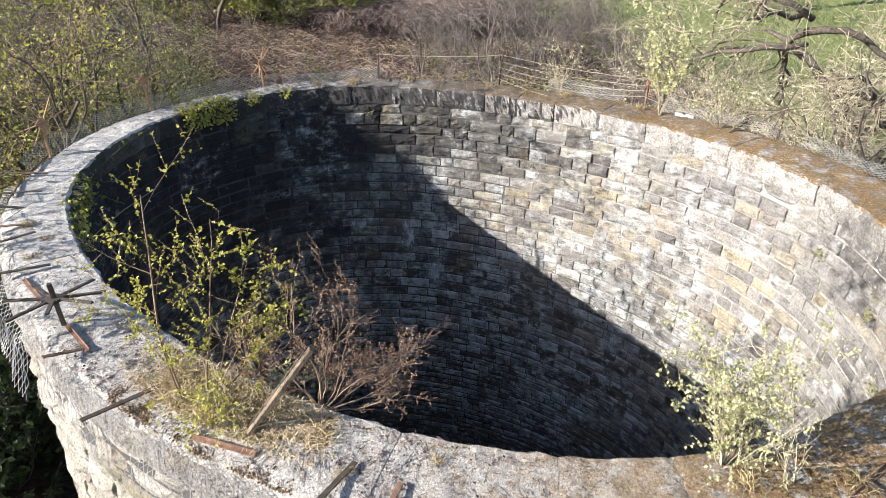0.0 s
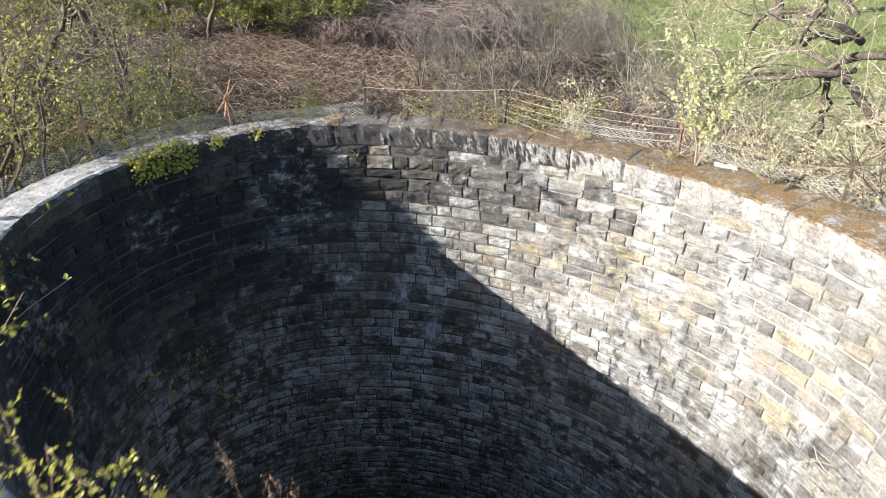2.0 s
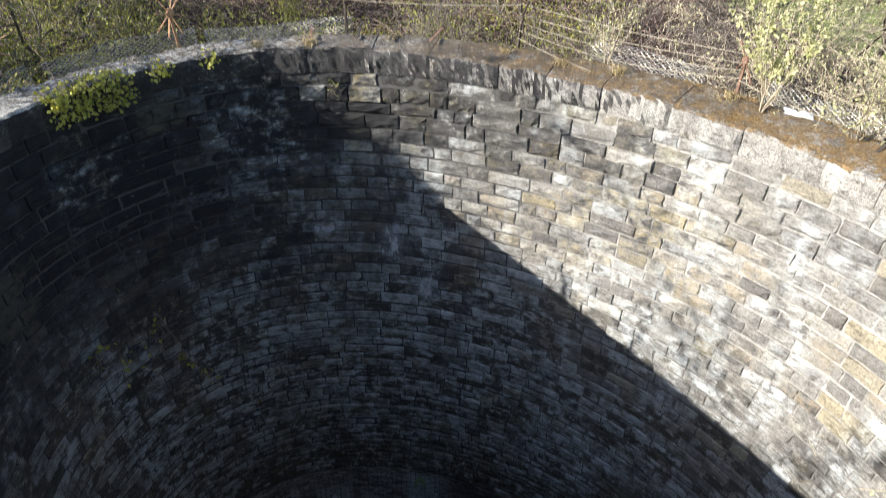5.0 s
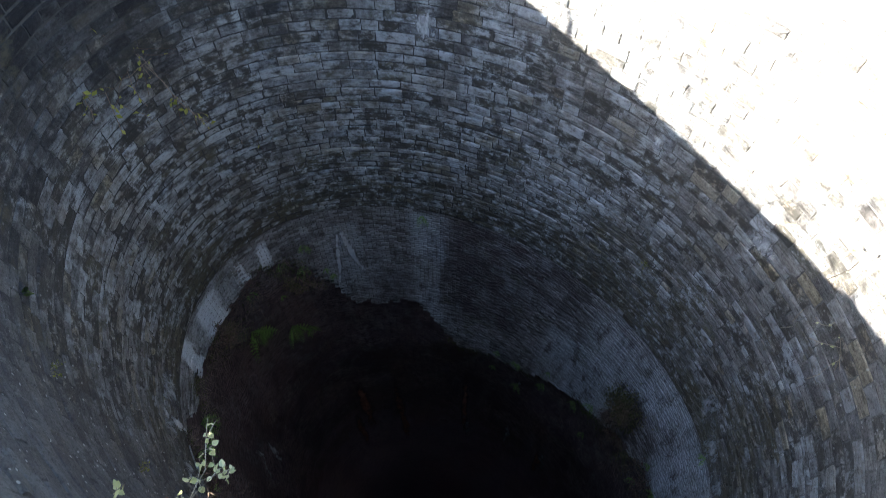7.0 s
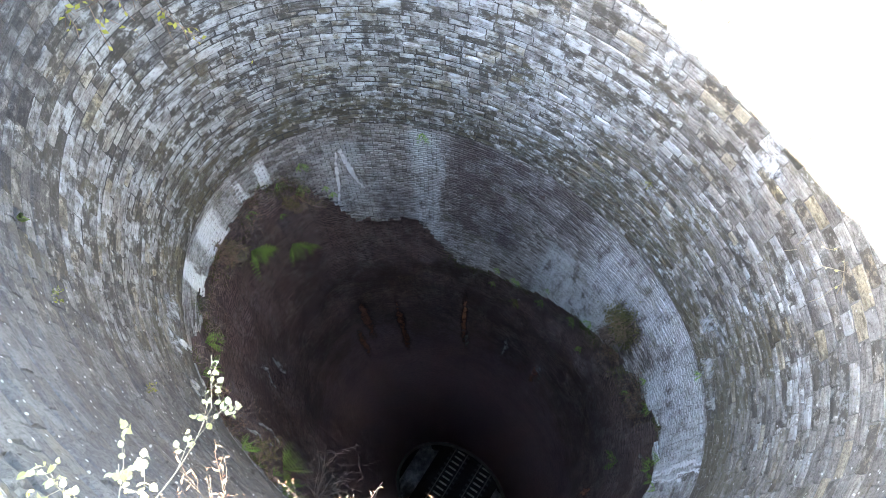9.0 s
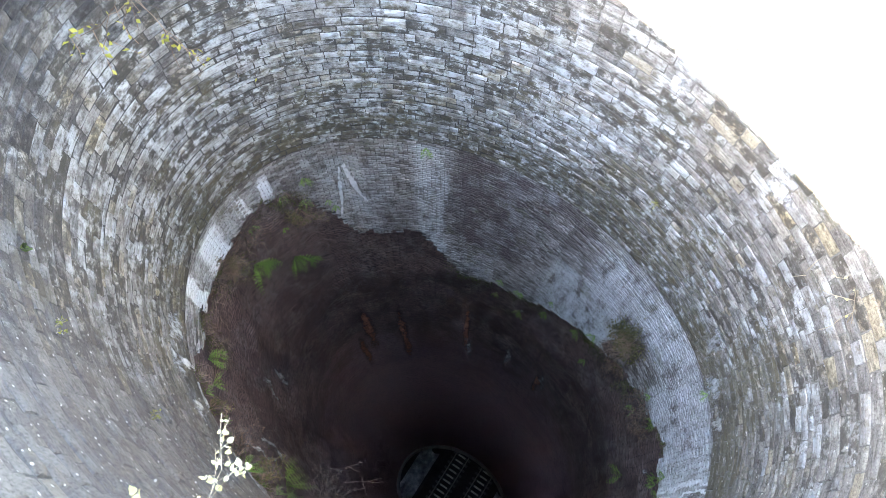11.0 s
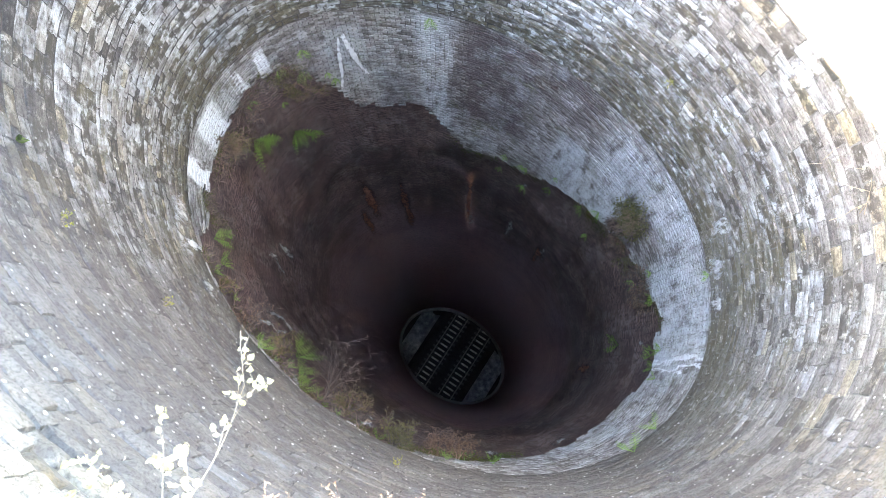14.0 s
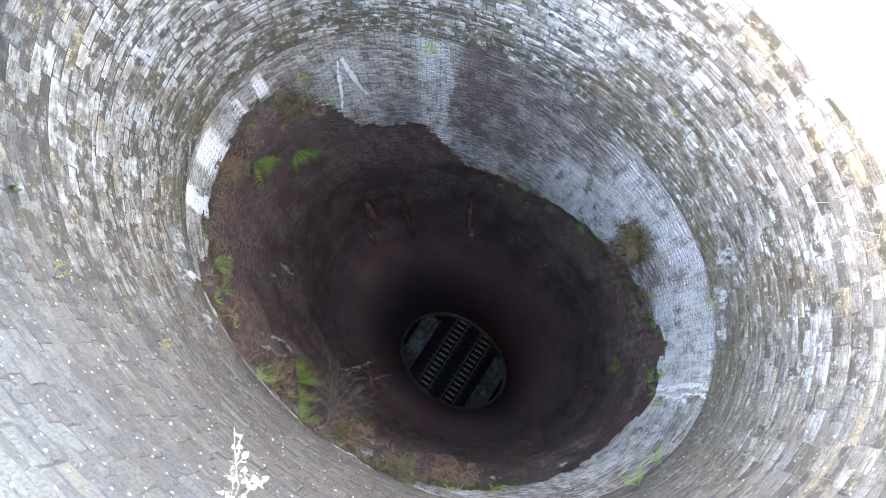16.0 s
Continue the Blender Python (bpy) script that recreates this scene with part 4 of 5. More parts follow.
def plant(name, label, category, base, stems, spec, wood, leaf=None, leaf_size=0.05, leaf_rate=1.0, seed=1, levels=2, group="", tips_only=False, trunk_wood=None, trunk_level=2, bud=None, slim=0.6):
    """stems: (direction, length, radius) of each main stem. Parts: trunk, twigs, leaves."""
    rg = random.Random(seed)
    lines = []
    for d, length, r, *start in stems:
        p0 = Vector(start[0]) if start else Vector((rg.uniform(-1, 1) * r * 1.5, rg.uniform(-1, 1) * r * 1.5, -0.03))
        grow(rg, p0, Vector(d).normalized(), length, r, levels, spec, lines)
    top = thing(name, label, category, base, group)
    thick, thin_, leaves = Soup(), Soup(), Soup()
    for lvl, pts, rad in lines:
        if lvl >= trunk_level:
            thick.tube(pts, rad, 7)
        else:
            thin_.tube(pts, rad, 3)
    if leaf is not None:
        for lvl, pts, rad in lines:
            if lvl > 1:
                continue
            for i in range(1, len(pts)):
                if tips_only and i < len(pts) - 2:
                    continue
                k = leaf_rate * (1 if lvl == 0 else 0.5)
                for _ in range(int(k) + (rg.random() < k - int(k))):
                    d = (pts[i] - pts[i - 1]).normalized()
                    (leaves.ovate if slim > 0.65 else leaves.leaf)(pts[i].lerp(pts[i - 1], rg.random()), (d * 0.4 + unit(rg)).normalized(), (unit(rg) + Vector((0, 0, 1.2))).normalized(), leaf_size * rg.uniform(0.55, 1.25), slim)
    if thick.n:
        part("trunk", thick, trunk_wood or wood, top, smooth=True)
    part("branchwork", thin_, wood, top)
    if leaves.n:
        part("foliage", leaves, leaf, top)
    return top


def up_stems(rg, n, length, r, lean, toward=(0, 0, 0)):
    out = []
    for _ in range(n):
        v = unit(rg)
        out.append(((v.x * lean + toward[0], v.y * lean + toward[1], 1 + toward[2]), length * rg.uniform(0.7, 1.05), r * rg.uniform(0.7, 1)))
    return out


# saplings and bushes on the coping
r7 = random.Random(7)
sap = dict(SPEC, seg=0.16, wander=0.14, up=0.06, kids=(5, 10), fwd=0.7, spread=0.75, ratio=(0.25, 0.42), thin=0.0016)
plant("birch_sapling", "slim yellow-green birch sapling rooted in the coping", "sapling", (-1.98, 4.42, 0), [((-0.22, 0.06, 1), 1.95, 0.014), ((-0.30, 0.0, 1), 1.2, 0.008), ((0.06, 0.16, 1), 1.75, 0.011, (0.08, 0.18, -0.02)), ((0.28, 0.2, 1), 1.4, 0.008, (0.1, 0.18, -0.02)), ((0.5, 0.3, 1), 1.25, 0.008, (0.1, 0.2, -0.02)), ((0.8, 0.4, 0.8), 1.05, 0.008, (0.12, 0.2, -0.02))], sap, TANTWIG, FRESHLEAF, 0.03, 2.6, 3, 2, slim=0.75, trunk_level=2)
plant("low_shoots", "low leafy shoots among dry grass on the coping", "shoots", (-1.75, 4.25, 0), up_stems(r7, 15, 0.5, 0.005, 0.8), dict(SPEC, kids=(4, 3), seg=0.08), PALEBARK, FRESHLEAF, 0.032, 2.2, 5, 1, slim=0.75)
rus = dict(SPEC, seg=0.065, wander=0.32, up=0.07, kids=(8, 13), fwd=0.85, spread=0.7, ratio=(0.2, 0.42), thin=0.0014)
plant("bare_bush", "bare russet bush with opening buds on the rim", "bush", (-0.9, 4.5, 0), [((-0.22, 0.12, 1), 1.5, 0.010), ((-0.05, 0.2, 1), 1.25, 0.008), ((-0.45, 0.15, 1), 1.1, 0.008), ((-0.7, 0.3, 0.7), 0.9, 0.007), ((0.6, 0.3, 0.5), 0.95, 0.009), ((1.0, 0.2, 0.3), 1.05, 0.009), ((0.4, 0.7, 0.25), 0.6, 0.008), ((-0.4, 0.7, 0.15), 0.6, 0.008), ((0.9, 0.45, 0.4), 0.85, 0.008), ((1.0, 0.35, 0.1), 0.9, 0.008), ((0.8, 0.1, 0.6), 0.85, 0.008), ((0.35, 0.2, 0.9), 0.85, 0.007), ((0.9, 0.5, 0.02), 0.8, 0.007)], rus, TANTWIG, BUD, 0.028, 1.2, 8, 2, tips_only=True, slim=0.3)
plant("leaning_shoot", "leafy shoot leaning out over the shaft", "sapling", (-1.45, 4.93, -0.15), [((0.22, 0.78, -0.5), 1.0, 0.007), ((-0.3, 0.6, -0.25), 0.6, 0.006), ((-0.8, 0.6, -0.1), 0.65, 0.006)], dict(SPEC, seg=0.1, wander=0.09, kids=(3, 6), ratio=(0.22, 0.42), up=-0.01), PALEBARK, PALELEAF, 0.048, 1.0, 12, 2, slim=0.8)
plant("leafy_bush", "pale green leafy bush on the mossy coping", "bush", (2.3, 3.95, 0), up_stems(r7, 20, 1.25, 0.007, 0.5), dict(SPEC, kids=(5, 6), seg=0.12, wander=0.2, ratio=(0.22, 0.4), thin=0.0016), PALEBARK, PALELEAF, 0.026, 1.8, 21, 2, slim=0.75)
plant("leafy_bush", "spindly green bush beside the mossy joint", "bush", (2.75, 3.75, 0), up_stems(r7, 9, 0.7, 0.006, 0.9), dict(SPEC, kids=(4, 4), seg=0.1), PALEBARK, PALELEAF, 0.04, 0.8, 22, 1)
plant("rim_shrub", "pale leafy shrub growing on the far coping", "shrub", (3.86, 12.4, 0), up_stems(r7, 11, 1.75, 0.009, 0.36), dict(SPEC, kids=(4, 6), seg=0.14, up=0.12, spread=0.5, ratio=(0.2, 0.4), thin=0.0018), PALEBARK, PALELEAF, 0.06, 1.6, 31, 2, slim=0.7)
plant("rim_shrub", "pale twiggy shrub leaning over the outer edge", "shrub", (4.75, 11.75, 0), up_stems(r7, 9, 1.3, 0.010, 0.8), dict(SPEC, kids=(6, 7), seg=0.14, ratio=(0.25, 0.5)), PALEBARK, PALELEAF, 0.045, 0.5, 33, 2)
plant("rim_shrub", "small thin shrub beside the wire fence", "shrub", (2.2, 13.75, 0), up_stems(r7, 7, 0.85, 0.008, 0.4), dict(SPEC, kids=(4, 4), seg=0.12), PALEBARK, PALELEAF, 0.04, 0.7, 32, 2)

# ---- woodland trees ----
big = dict(SPEC, seg=0.4, wander=0.34, up=0.0, thin=0.0055, kids=(6, 7, 7), fwd=0.6, spread=0.9, ratio=(0.36, 0.6))
TREES = [
    # x, y, height, radius, lean x, lean y, stems, bark, leaf, rate, seed
    (9.4, 17.4, 6.4, 0.30, -0.35, 0.15, 3, PALEBARK, PALELEAF, 0.2, 41),
    (11.6, 14.0, 6.2, 0.13, -0.3, -0.05, 5, PALEBARK, PALELEAF, 0.3, 42),
    (9.2, 11.4, 5.2, 0.08, -0.15, 0.1, 5, PALEBARK, PALELEAF, 0.35, 43),
    (13.0, 18.5, 7.2, 0.16, -0.2, -0.1, 5, PALEBARK, PALELEAF, 0.3, 44),
    (8.4, 13.6, 4.9, 0.07, -0.1, 0.1, 6, PALEBARK, PALELEAF, 0.35, 52),
    (7.8, 16.0, 4.8, 0.07, -0.1, 0.0, 6, PALEBARK, PALELEAF, 0.3, 55),
    (7.0, 20.5, 4.4, 0.07, -0.15, -0.1, 5, GREYTWIG, PALELEAF, 0.1, 53),
    (-11.6, 18.6, 6.6, 0.16, 0.15, 0.05, 5, GREYTWIG, TREELEAF, 1.3, 45),
    (-12.6, 13.6, 6.2, 0.12, 0.1, 0.05, 5, GREYTWIG, TREELEAF, 1.4, 46),
    (-10.5, 22.0, 5.4, 0.10, 0.3, -0.1, 5, GREYTWIG, TREELEAF, 1.2, 47),
    (-14.5, 21.0, 7.0, 0.18, 0.2, -0.05, 5, GREYTWIG, TREELEAF, 1.3, 48),
    (-11.2, 16.2, 4.8, 0.08, -0.15, 0.1, 5, GREYTWIG, TREELEAF, 1.4, 49),
    (-12.0, 26.0, 5.5, 0.14, 0.3, -0.1, 5, GREYTWIG, TREELEAF, 1.2, 54),
    (-17.0, 29.0, 7.5, 0.2, 0.15, -0.05, 5, GREYTWIG, TREELEAF, 1.2, 50),
    # two unseen trees, added for the dappled shade they cast
    (-14.9, 8.3, 12.4, 0.18, 0.0, 0.0, 3, GREYTWIG, TREELEAF, 0.5, 56),
    (-15.2, 5.4, 11.6, 0.2, 0.0, 0.0, 8, GREYTWIG, TREELEAF, 3.0, 57),
    (-9.2, 15.4, 7.0, 0.12, 0.2, -0.05, 5, TANTWIG, FRESHLEAF, 0.9, 58),
    (17.0, 26.0, 8.0, 0.22, -0.15, -0.1, 4, PALEBARK, PALELEAF, 0.2, 51),
]
for x, y, h, r, lx, ly, ns, bark, leaf, rate, seed in TREES:
    rg = random.Random(seed)
    if seed == 41:
        stems = [((-0.22, 0.02, 1), 7.0, 0.26), ((-1, 0.3, 0.02), 4.8, 0.075, (-0.75, 0.05, 4.3)), ((-1, 0.05, 0.22), 4.5, 0.07, (-0.95, 0.05, 5.0)), ((-0.85, 0.7, -0.02), 4.6, 0.065, (-0.7, 0.05, 3.9)), ((-0.8, 0.5, 0.3), 5.0, 0.075, (-1.0, 0.05, 5.4)), ((0.4, -0.5, 0.5), 4.0, 0.1, (-0.8, 0, 4.6)), ((-0.4, -0.8, 0.15), 3.6, 0.09, (-0.8, 0, 4.9)), ((-0.5, 0.9, 0.15), 4.4, 0.1, (-0.8, 0, 4.6))]
    else:
        stems = [((lx, ly, 1), h * 0.9, r)] + [((lx + rg.uniform(-.9, .9), ly + rg.uniform(-.9, .9), 0.75), h * rg.uniform(0.6, 0.85), r * 0.6) for _ in range(ns - 1)]
    plant("tree", "bare-limbed spring tree with small opening leaves" if x > 0 else "spring tree with sparse yellow-green leaves", "tree", (x, y, ground_z(x, y)), stems, dict(big, wander=0.62, thin=0.0045) if seed == 41 else dict(big, wander=0.45) if x > 0 else big, bark, leaf, 0.10 if x < 0 else 0.07, rate, seed, 3, "trees round the shaft", trunk_wood=BARK)

FAR = [(-10, 48, 6, .1), (-15, 44, 6.5, .14), (-19, 40, 7, .16), (-8.5, 50, 5, .1), (-20, 50, 8, .2), (-25, 46, 8, .2), (-16, 52, 8, .2), (-3.8, 54, 9, .3), (-1.2, 56.5, 10, .45), (-6.5, 52, 8, .16), (-7.3, 55, 9, .18), (-12, 47, 6, .2), (-13.5, 49, 7, .15), (4.5, 57, 9, .25), (12, 60, 11, .4), (22, 52, 11, .45), (-22, 44, 9, .25), (-27, 52, 10, .3), (28, 42, 10, .4), (-17, 57, 10, .3)]
far_spec = dict(big, seg=0.8, kids=(5, 6, 5))
for i, (x, y, h, r) in enumerate(FAR):
    rg = random.Random(70 + i)
    plant("tree", "distant woodland tree with thin bare branches", "tree", (x, y, ground_z(x, y)), [((rg.uniform(-.1, .1), rg.uniform(-.1, .1), 1), h, r)], far_spec, GREYTWIG, TREELEAF, 0.17, 1.2 if x < -7 else 0.4, 70 + i, 3, "trees beyond the thicket", trunk_wood=BARK)

# thicket shrubs between the tower and the meadow
rg = random.Random(90)
shr = dict(SPEC, seg=0.35, wander=0.2, up=0.04, thin=0.004, kids=(5, 6), ratio=(0.3, 0.55))
for i in range(70):
    x, y = rg.uniform(-13, 9), rg.choice((rg.uniform(16.5, 24), rg.uniform(18, 44)))
    grey = x > -1
    if not grey and y > 30 and x > -12 and rg.random() < 0.8:
        continue
    h = rg.uniform(1.6, 3.4) if grey else rg.uniform(1.2, 2.4)
    plant("thicket_shrub", "bare grey thicket shrub among brambles" if grey else "green-leaved thicket shrub among brambles", "shrub", (x, y, ground_z(x, y)), up_stems(rg, 9, h, 0.02, 0.5), shr, GREYTWIG, None if grey else TREELEAF, 0.09, 0.9, 200 + i, 2, "thicket shrubs")
for i in range(34):
    x, y = (rg.uniform(-12, -7.5), rg.uniform(3, 13)) if i < 24 else (rg.uniform(-9.2, -6.9), rg.uniform(6.0, 10.5))
    plant("undergrowth_bush", "dense dark-leaved bush at the tower's foot", "bush", (x, y, ground_z(x, y)), up_stems(rg, 10, 1.5 if i < 24 else 2.2, 0.015, 0.9), dict(shr, kids=(5, 6)), GREYTWIG, DARKLEAF, 0.13, 1.8, 300 + i, 2, "undergrowth round the tower")

for i in range(20):
    x, y = rg.uniform(-32, -6), rg.uniform(42, 60)
    plant("background_bush", "leafy green bush at the edge of the wood", "bush", (x, y, ground_z(x, y)), up_stems(rg, 8, rg.uniform(2.4, 4.2), 0.04, 0.7), dict(shr, seg=0.6, kids=(6, 7), thin=0.008), GREYTWIG, TREELEAF, 0.2, 1.6, 330 + i, 2, "bushes at the wood's edge")
for i in range(11):
    x, y = rg.uniform(-2, 8), rg.uniform(30, 50)
    plant("background_bush", "bare grey bush at the meadow's edge", "bush", (x, y, ground_z(x, y)), up_stems(rg, 4, rg.uniform(3.0, 6.0), 0.045, 0.35), dict(shr, seg=0.5, kids=(6, 10), thin=0.007, wander=0.3), GREYTWIG, None, 0.2, 0, 360 + i, 2, "bushes at the wood's edge")

# brambles, dead bracken and litter
def scatter(name, label, n, area, height, material, seed, radius=0.006, arch=1.0, keep=None):
    rg = random.Random(seed)
    s = Soup()
    while n:
        x, y = rg.uniform(*area[:2]), rg.uniform(*area[2:])
        if keep and not keep(x, y, rg):
            n -= 1
            continue
        n -= 1
        z = ground_z(x, y)
        a = rg.uniform(0, math.tau)
        h = height * rg.uniform(0.4, 1.15) * (0.6 + 0.8 * (noise.noise(Vector((x * 0.25, y * 0.25, seed))) * 0.5 + 0.5))
        L = h * arch * rg.uniform(0.5, 1.6)
        pts = [(x + math.cos(a) * L * t + rg.uniform(-.06, .06), y + math.sin(a) * L * t + rg.uniform(-.06, .06), z + h * 4 * t * (1 - t * 0.78) * 0.9) for t in (0, 0.25, 0.5, 0.75, 1.0)]
        s.tube(pts, [radius * k for k in (1.2, 1.1, 1, 0.8, 0.4)], 3)
    return tagged(part(name, s, material), label, name.replace("_", " "), kind="stuff")


def off_tower(x, y, rg):
    return math.hypot((x - CX) / 1.15, y - CY) > 6.8


scatter("brambles", "tangled brown bramble stems over the clearing", 15000, (-24, 10, 15, 56), 0.42, BRAMBLE, 401, 0.010, 3.0, off_tower)
scatter("dead_bracken", "pale dead bracken and dry grass stems", 4500, (-15, 5, 26, 46), 0.22, DRYGRASS, 402, 0.010, 3.0)
scatter("bramble_mound", "dark mound of bramble at the meadow's edge", 4500, (-8, 3, 42, 49), 1.3, BRAMBLE, 403, 0.012, 1.8)
scatter("undergrowth_stems", "tangled dark stems round the tower's foot", 4500, (-14, 16, 0, 22), 1.0, GREYTWIG, 404, 0.009, 1.3, off_tower)
scatter("grass_tufts", "short green meadow grass", 9000, (-2, 32, 34, 62), 0.22, leaf_material("meadow_grass", (0.08, 0.12, 0.03), (0.26, 0.29, 0.12)), 405, 0.016, 1.0)
s = Soup()
rg = random.Random(406)
for _ in range(14000):
    x, y = rg.uniform(-17, 12), rg.uniform(14, 48)
    if off_tower(x, y, rg):
        s.leaf((x, y, ground_z(x, y) + rg.uniform(0.02, 0.35)), unit(rg), unit(rg), rg.uniform(0.06, 0.14), 0.7)
tagged(part("leaf_litter", s, LITTER), "dead brown leaves lying among the brambles", "leaf litter", kind="stuff")
s = Soup()
for _ in range(32000):
    x, y = rg.uniform(-15, 6), rg.uniform(14.5, 29)
    g = noise.noise(Vector((x * 0.3, y * 0.3, 9)))
    if off_tower(x, y, rg) and g > -0.1:
        s.leaf((x, y, ground_z(x, y) + rg.uniform(0.2, 1.5)), unit(rg), (unit(rg) + Vector((0, 0, 1))).normalized(), rg.uniform(0.06, 0.13), 0.6)
tagged(part("green_undergrowth", s, TREELEAF), "fresh green leaves of low undergrowth", "undergrowth", kind="stuff")

# ---- ivy on the wall head ----
def ivy(deg, z0, width, drop, n, seed, leaf, label):
    rg = random.Random(seed)
    base = on_wall(radians(deg), z0, 0)
    top = thing("ivy", label, "ivy", base)
    stems, leaves = Soup(), Soup()
    for _ in range(n):
        s0 = arc_of(deg) + rg.gauss(0, width * 0.3)
        z, o = z0 + 0.05, 0.12
        pts = [on_wall(phi_at(s0), z, o) - base]
        for k in range(7):
            s0 += rg.uniform(-0.07, 0.07)
            z -= drop / 7 * rg.uniform(0.2, 1.3) if k > 1 else 0.02
            o = -0.08 - rg.uniform(0, 0.12) if k else 0.0
            pts.append(on_wall(phi_at(s0), z, o) - base)
            for _ in range(3):
                leaves.leaf(pts[-1] + unit(rg) * 0.06, (unit(rg) + Vector((0, 0, -0.4))).normalized(), (inward(phi_at(s0)) + Vector((0, 0, 0.8)) + unit(rg) * 0.6).normalized(), rg.uniform(0.035, 0.075), 0.8)
        stems.tube(pts, [0.006] * len(pts), 3)
    part("creeper", stems, GREYTWIG, top)
    part("foliage", leaves, leaf, top)


ivy(357, 0.06, 1.0, 0.55, 42, 61, FRESHLEAF, "sunlit ivy trailing over the coping edge")
ivy(341, 0.02, 1.3, 0.12, 6, 64, FRESHLEAF, "thin ivy strand creeping along the coping lip")
ivy(46, -0.02, 1.0, 0.55, 26, 62, TREELEAF, "dark ivy clinging under the coping")
ivy(55, -0.05, 0.8, 0.5, 14, 63, FRESHLEAF, "small ivy shoots hanging over the dark wall")

# ---- ferns and small plants on the lower walls ----
def fern(deg, z, size, n, seed, group="ferns on the shaft wall"):
    rg = random.Random(seed)
    phi = radians(deg)
    base = on_wall(phi, z, BACK_OF(phi, z) - 0.02)
    top = thing("fern", "bright green fern rooted in the damp wall", "fern", base, group)
    inn = inward(phi)
    tang = inn.cross(Vector((0, 0, 1)))
    for k in range(n):
        a = math.tau * k / n + rg.uniform(-.3, .3)
        d = (tang * math.cos(a) + Vector((0, 0, 1)) * math.sin(a) + inn * 0.9).normalized()
        s = Soup()
        p, pts = Vector((0, 0, 0)), []
        L = 0.82 * size * rg.uniform(0.8, 1.35)
        for i in range(9):
            pts.append(p.copy())
            p = p + d * L / 9
            d = (d + Vector((0, 0, -0.13)) + inn * 0.04).normalized()
            if i:
                side = d.cross(inn).normalized()
                w = L * 0.26 * (1 - abs(i - 3.5) / 7)
                for sg in (-1, 1):
                    s.leaf(p, (side * sg + d * 0.35).normalized(), inn, w, 0.35)
        s.tube(pts, [0.004] * len(pts), 3)
        part("frond", s, FERN, top)


for i, (deg, z, size, n) in enumerate([(6, -13.0, 0.75, 8), (2, -13.4, 0.5, 6), (351, -14.6, 0.7, 8), (345, -15.2, 0.4, 6), (340, -12.0, 0.4, 5), (45, -10.9, 0.45, 7), (50, -11.3, 0.4, 6), (76, -9.4, 0.4, 6), (75, -13.4, 0.8, 9), (80, -12.5, 0.5, 6), (86, -10.6, 0.5, 7), (84, -11.0, 0.4, 6), (200, -16.4, 0.55, 6), (241, -16.6, 0.3, 5), (260, -16.3, 0.3, 5), (168, -9.6, 0.35, 6), (159, -9.1, 0.4, 6), (123, -12.0, 0.4, 6), (130, -11.4, 0.3, 5), (338, -10.9, 0.35, 5), (302, -10.0, 0.3, 6), (190, -13.0, 0.25, 5), (212, -9.6, 0.22, 5)]):
    fern(deg, z, size, n, 500 + i)

rg = random.Random(530)
for i in range(34):
    deg = rg.choice((rg.uniform(40, 130), rg.uniform(330, 392), rg.uniform(180, 280))) % 360
    z = facing_foot(radians(deg)) + rg.uniform(-1.6, 0.9)
    fern(deg, z, rg.uniform(0.16, 0.34), rg.choice((4, 5, 6)), 700 + i)


def wall_shrub(deg, z, size, n, seed, wood, leaf, rate, label):
    phi = radians(deg)
    d = inward(phi)
    rg = random.Random(seed)
    plant("wall_shrub", label, "shrub", on_wall(phi, z, BACK_OF(phi, z)), [((d + unit(rg) * 0.8 + Vector((0, 0, 0.35))), size * rg.uniform(0.6, 1), 0.008) for _ in range(n)], dict(SPEC, seg=0.14, kids=(5, 6), thin=0.0018), wood, leaf, 0.045, rate, seed, 2, "shrubs on the shaft wall")


wall_shrub(88, -12.6, 1.6, 10, 541, GREYTWIG, LITTER, 0.15, "bare twiggy shrub rooted low in the wall")
wall_shrub(234, -12.4, 0.5, 12, 542, REDTWIG, HERB, 0.5, "small mossy shrub in a broken brick pocket")
wall_shrub(12, -11.8, 0.5, 9, 543, REDTWIG, HERB, 0.4, "reddish dry shrub on the wall ledge")
wall_shrub(95, -11.8, 0.6, 9, 544, REDTWIG, HERB, 0.7, "leafy tangle hanging from the wall")
wall_shrub(58, -10.4, 0.4, 7, 545, REDTWIG, HERB, 0.4, "dry stems in a mossy joint")
rg = random.Random(548)
for i in range(16):
    deg = rg.choice((rg.uniform(55, 125), rg.uniform(340, 380), rg.uniform(200, 260))) % 360
    wall_shrub(deg, facing_foot(radians(deg)) + rg.uniform(-1.2, 0.5), rg.uniform(0.3, 0.6), 8, 900 + i, rg.choice((REDTWIG, GREYTWIG)), rg.choice((HERB, LITTER)), rg.uniform(0.3, 0.9), "scrubby stems and leaves rooted in the wall")
for i, (deg, z) in enumerate([(205, -1.0), (196, -1.6), (221, -0.9), (315, -0.5), (152, -4.0), (60, -4.2), (70, -6.0), (110, -7.4), (250, -7.5)]):
    phi = radians(deg)
    rg = random.Random(560 + i)
    d = inward(phi)
    plant("wall_tuft", "small green tuft in a wall joint", "plant", on_wall(phi, z, 0.02), [((d + unit(rg) * 0.7), 0.16, 0.003) for _ in range(6)], dict(SPEC, seg=0.05, kids=(2,)), PALEBARK, TREELEAF, 0.04, 1.0, 560 + i, 1, "tufts on the shaft wall")

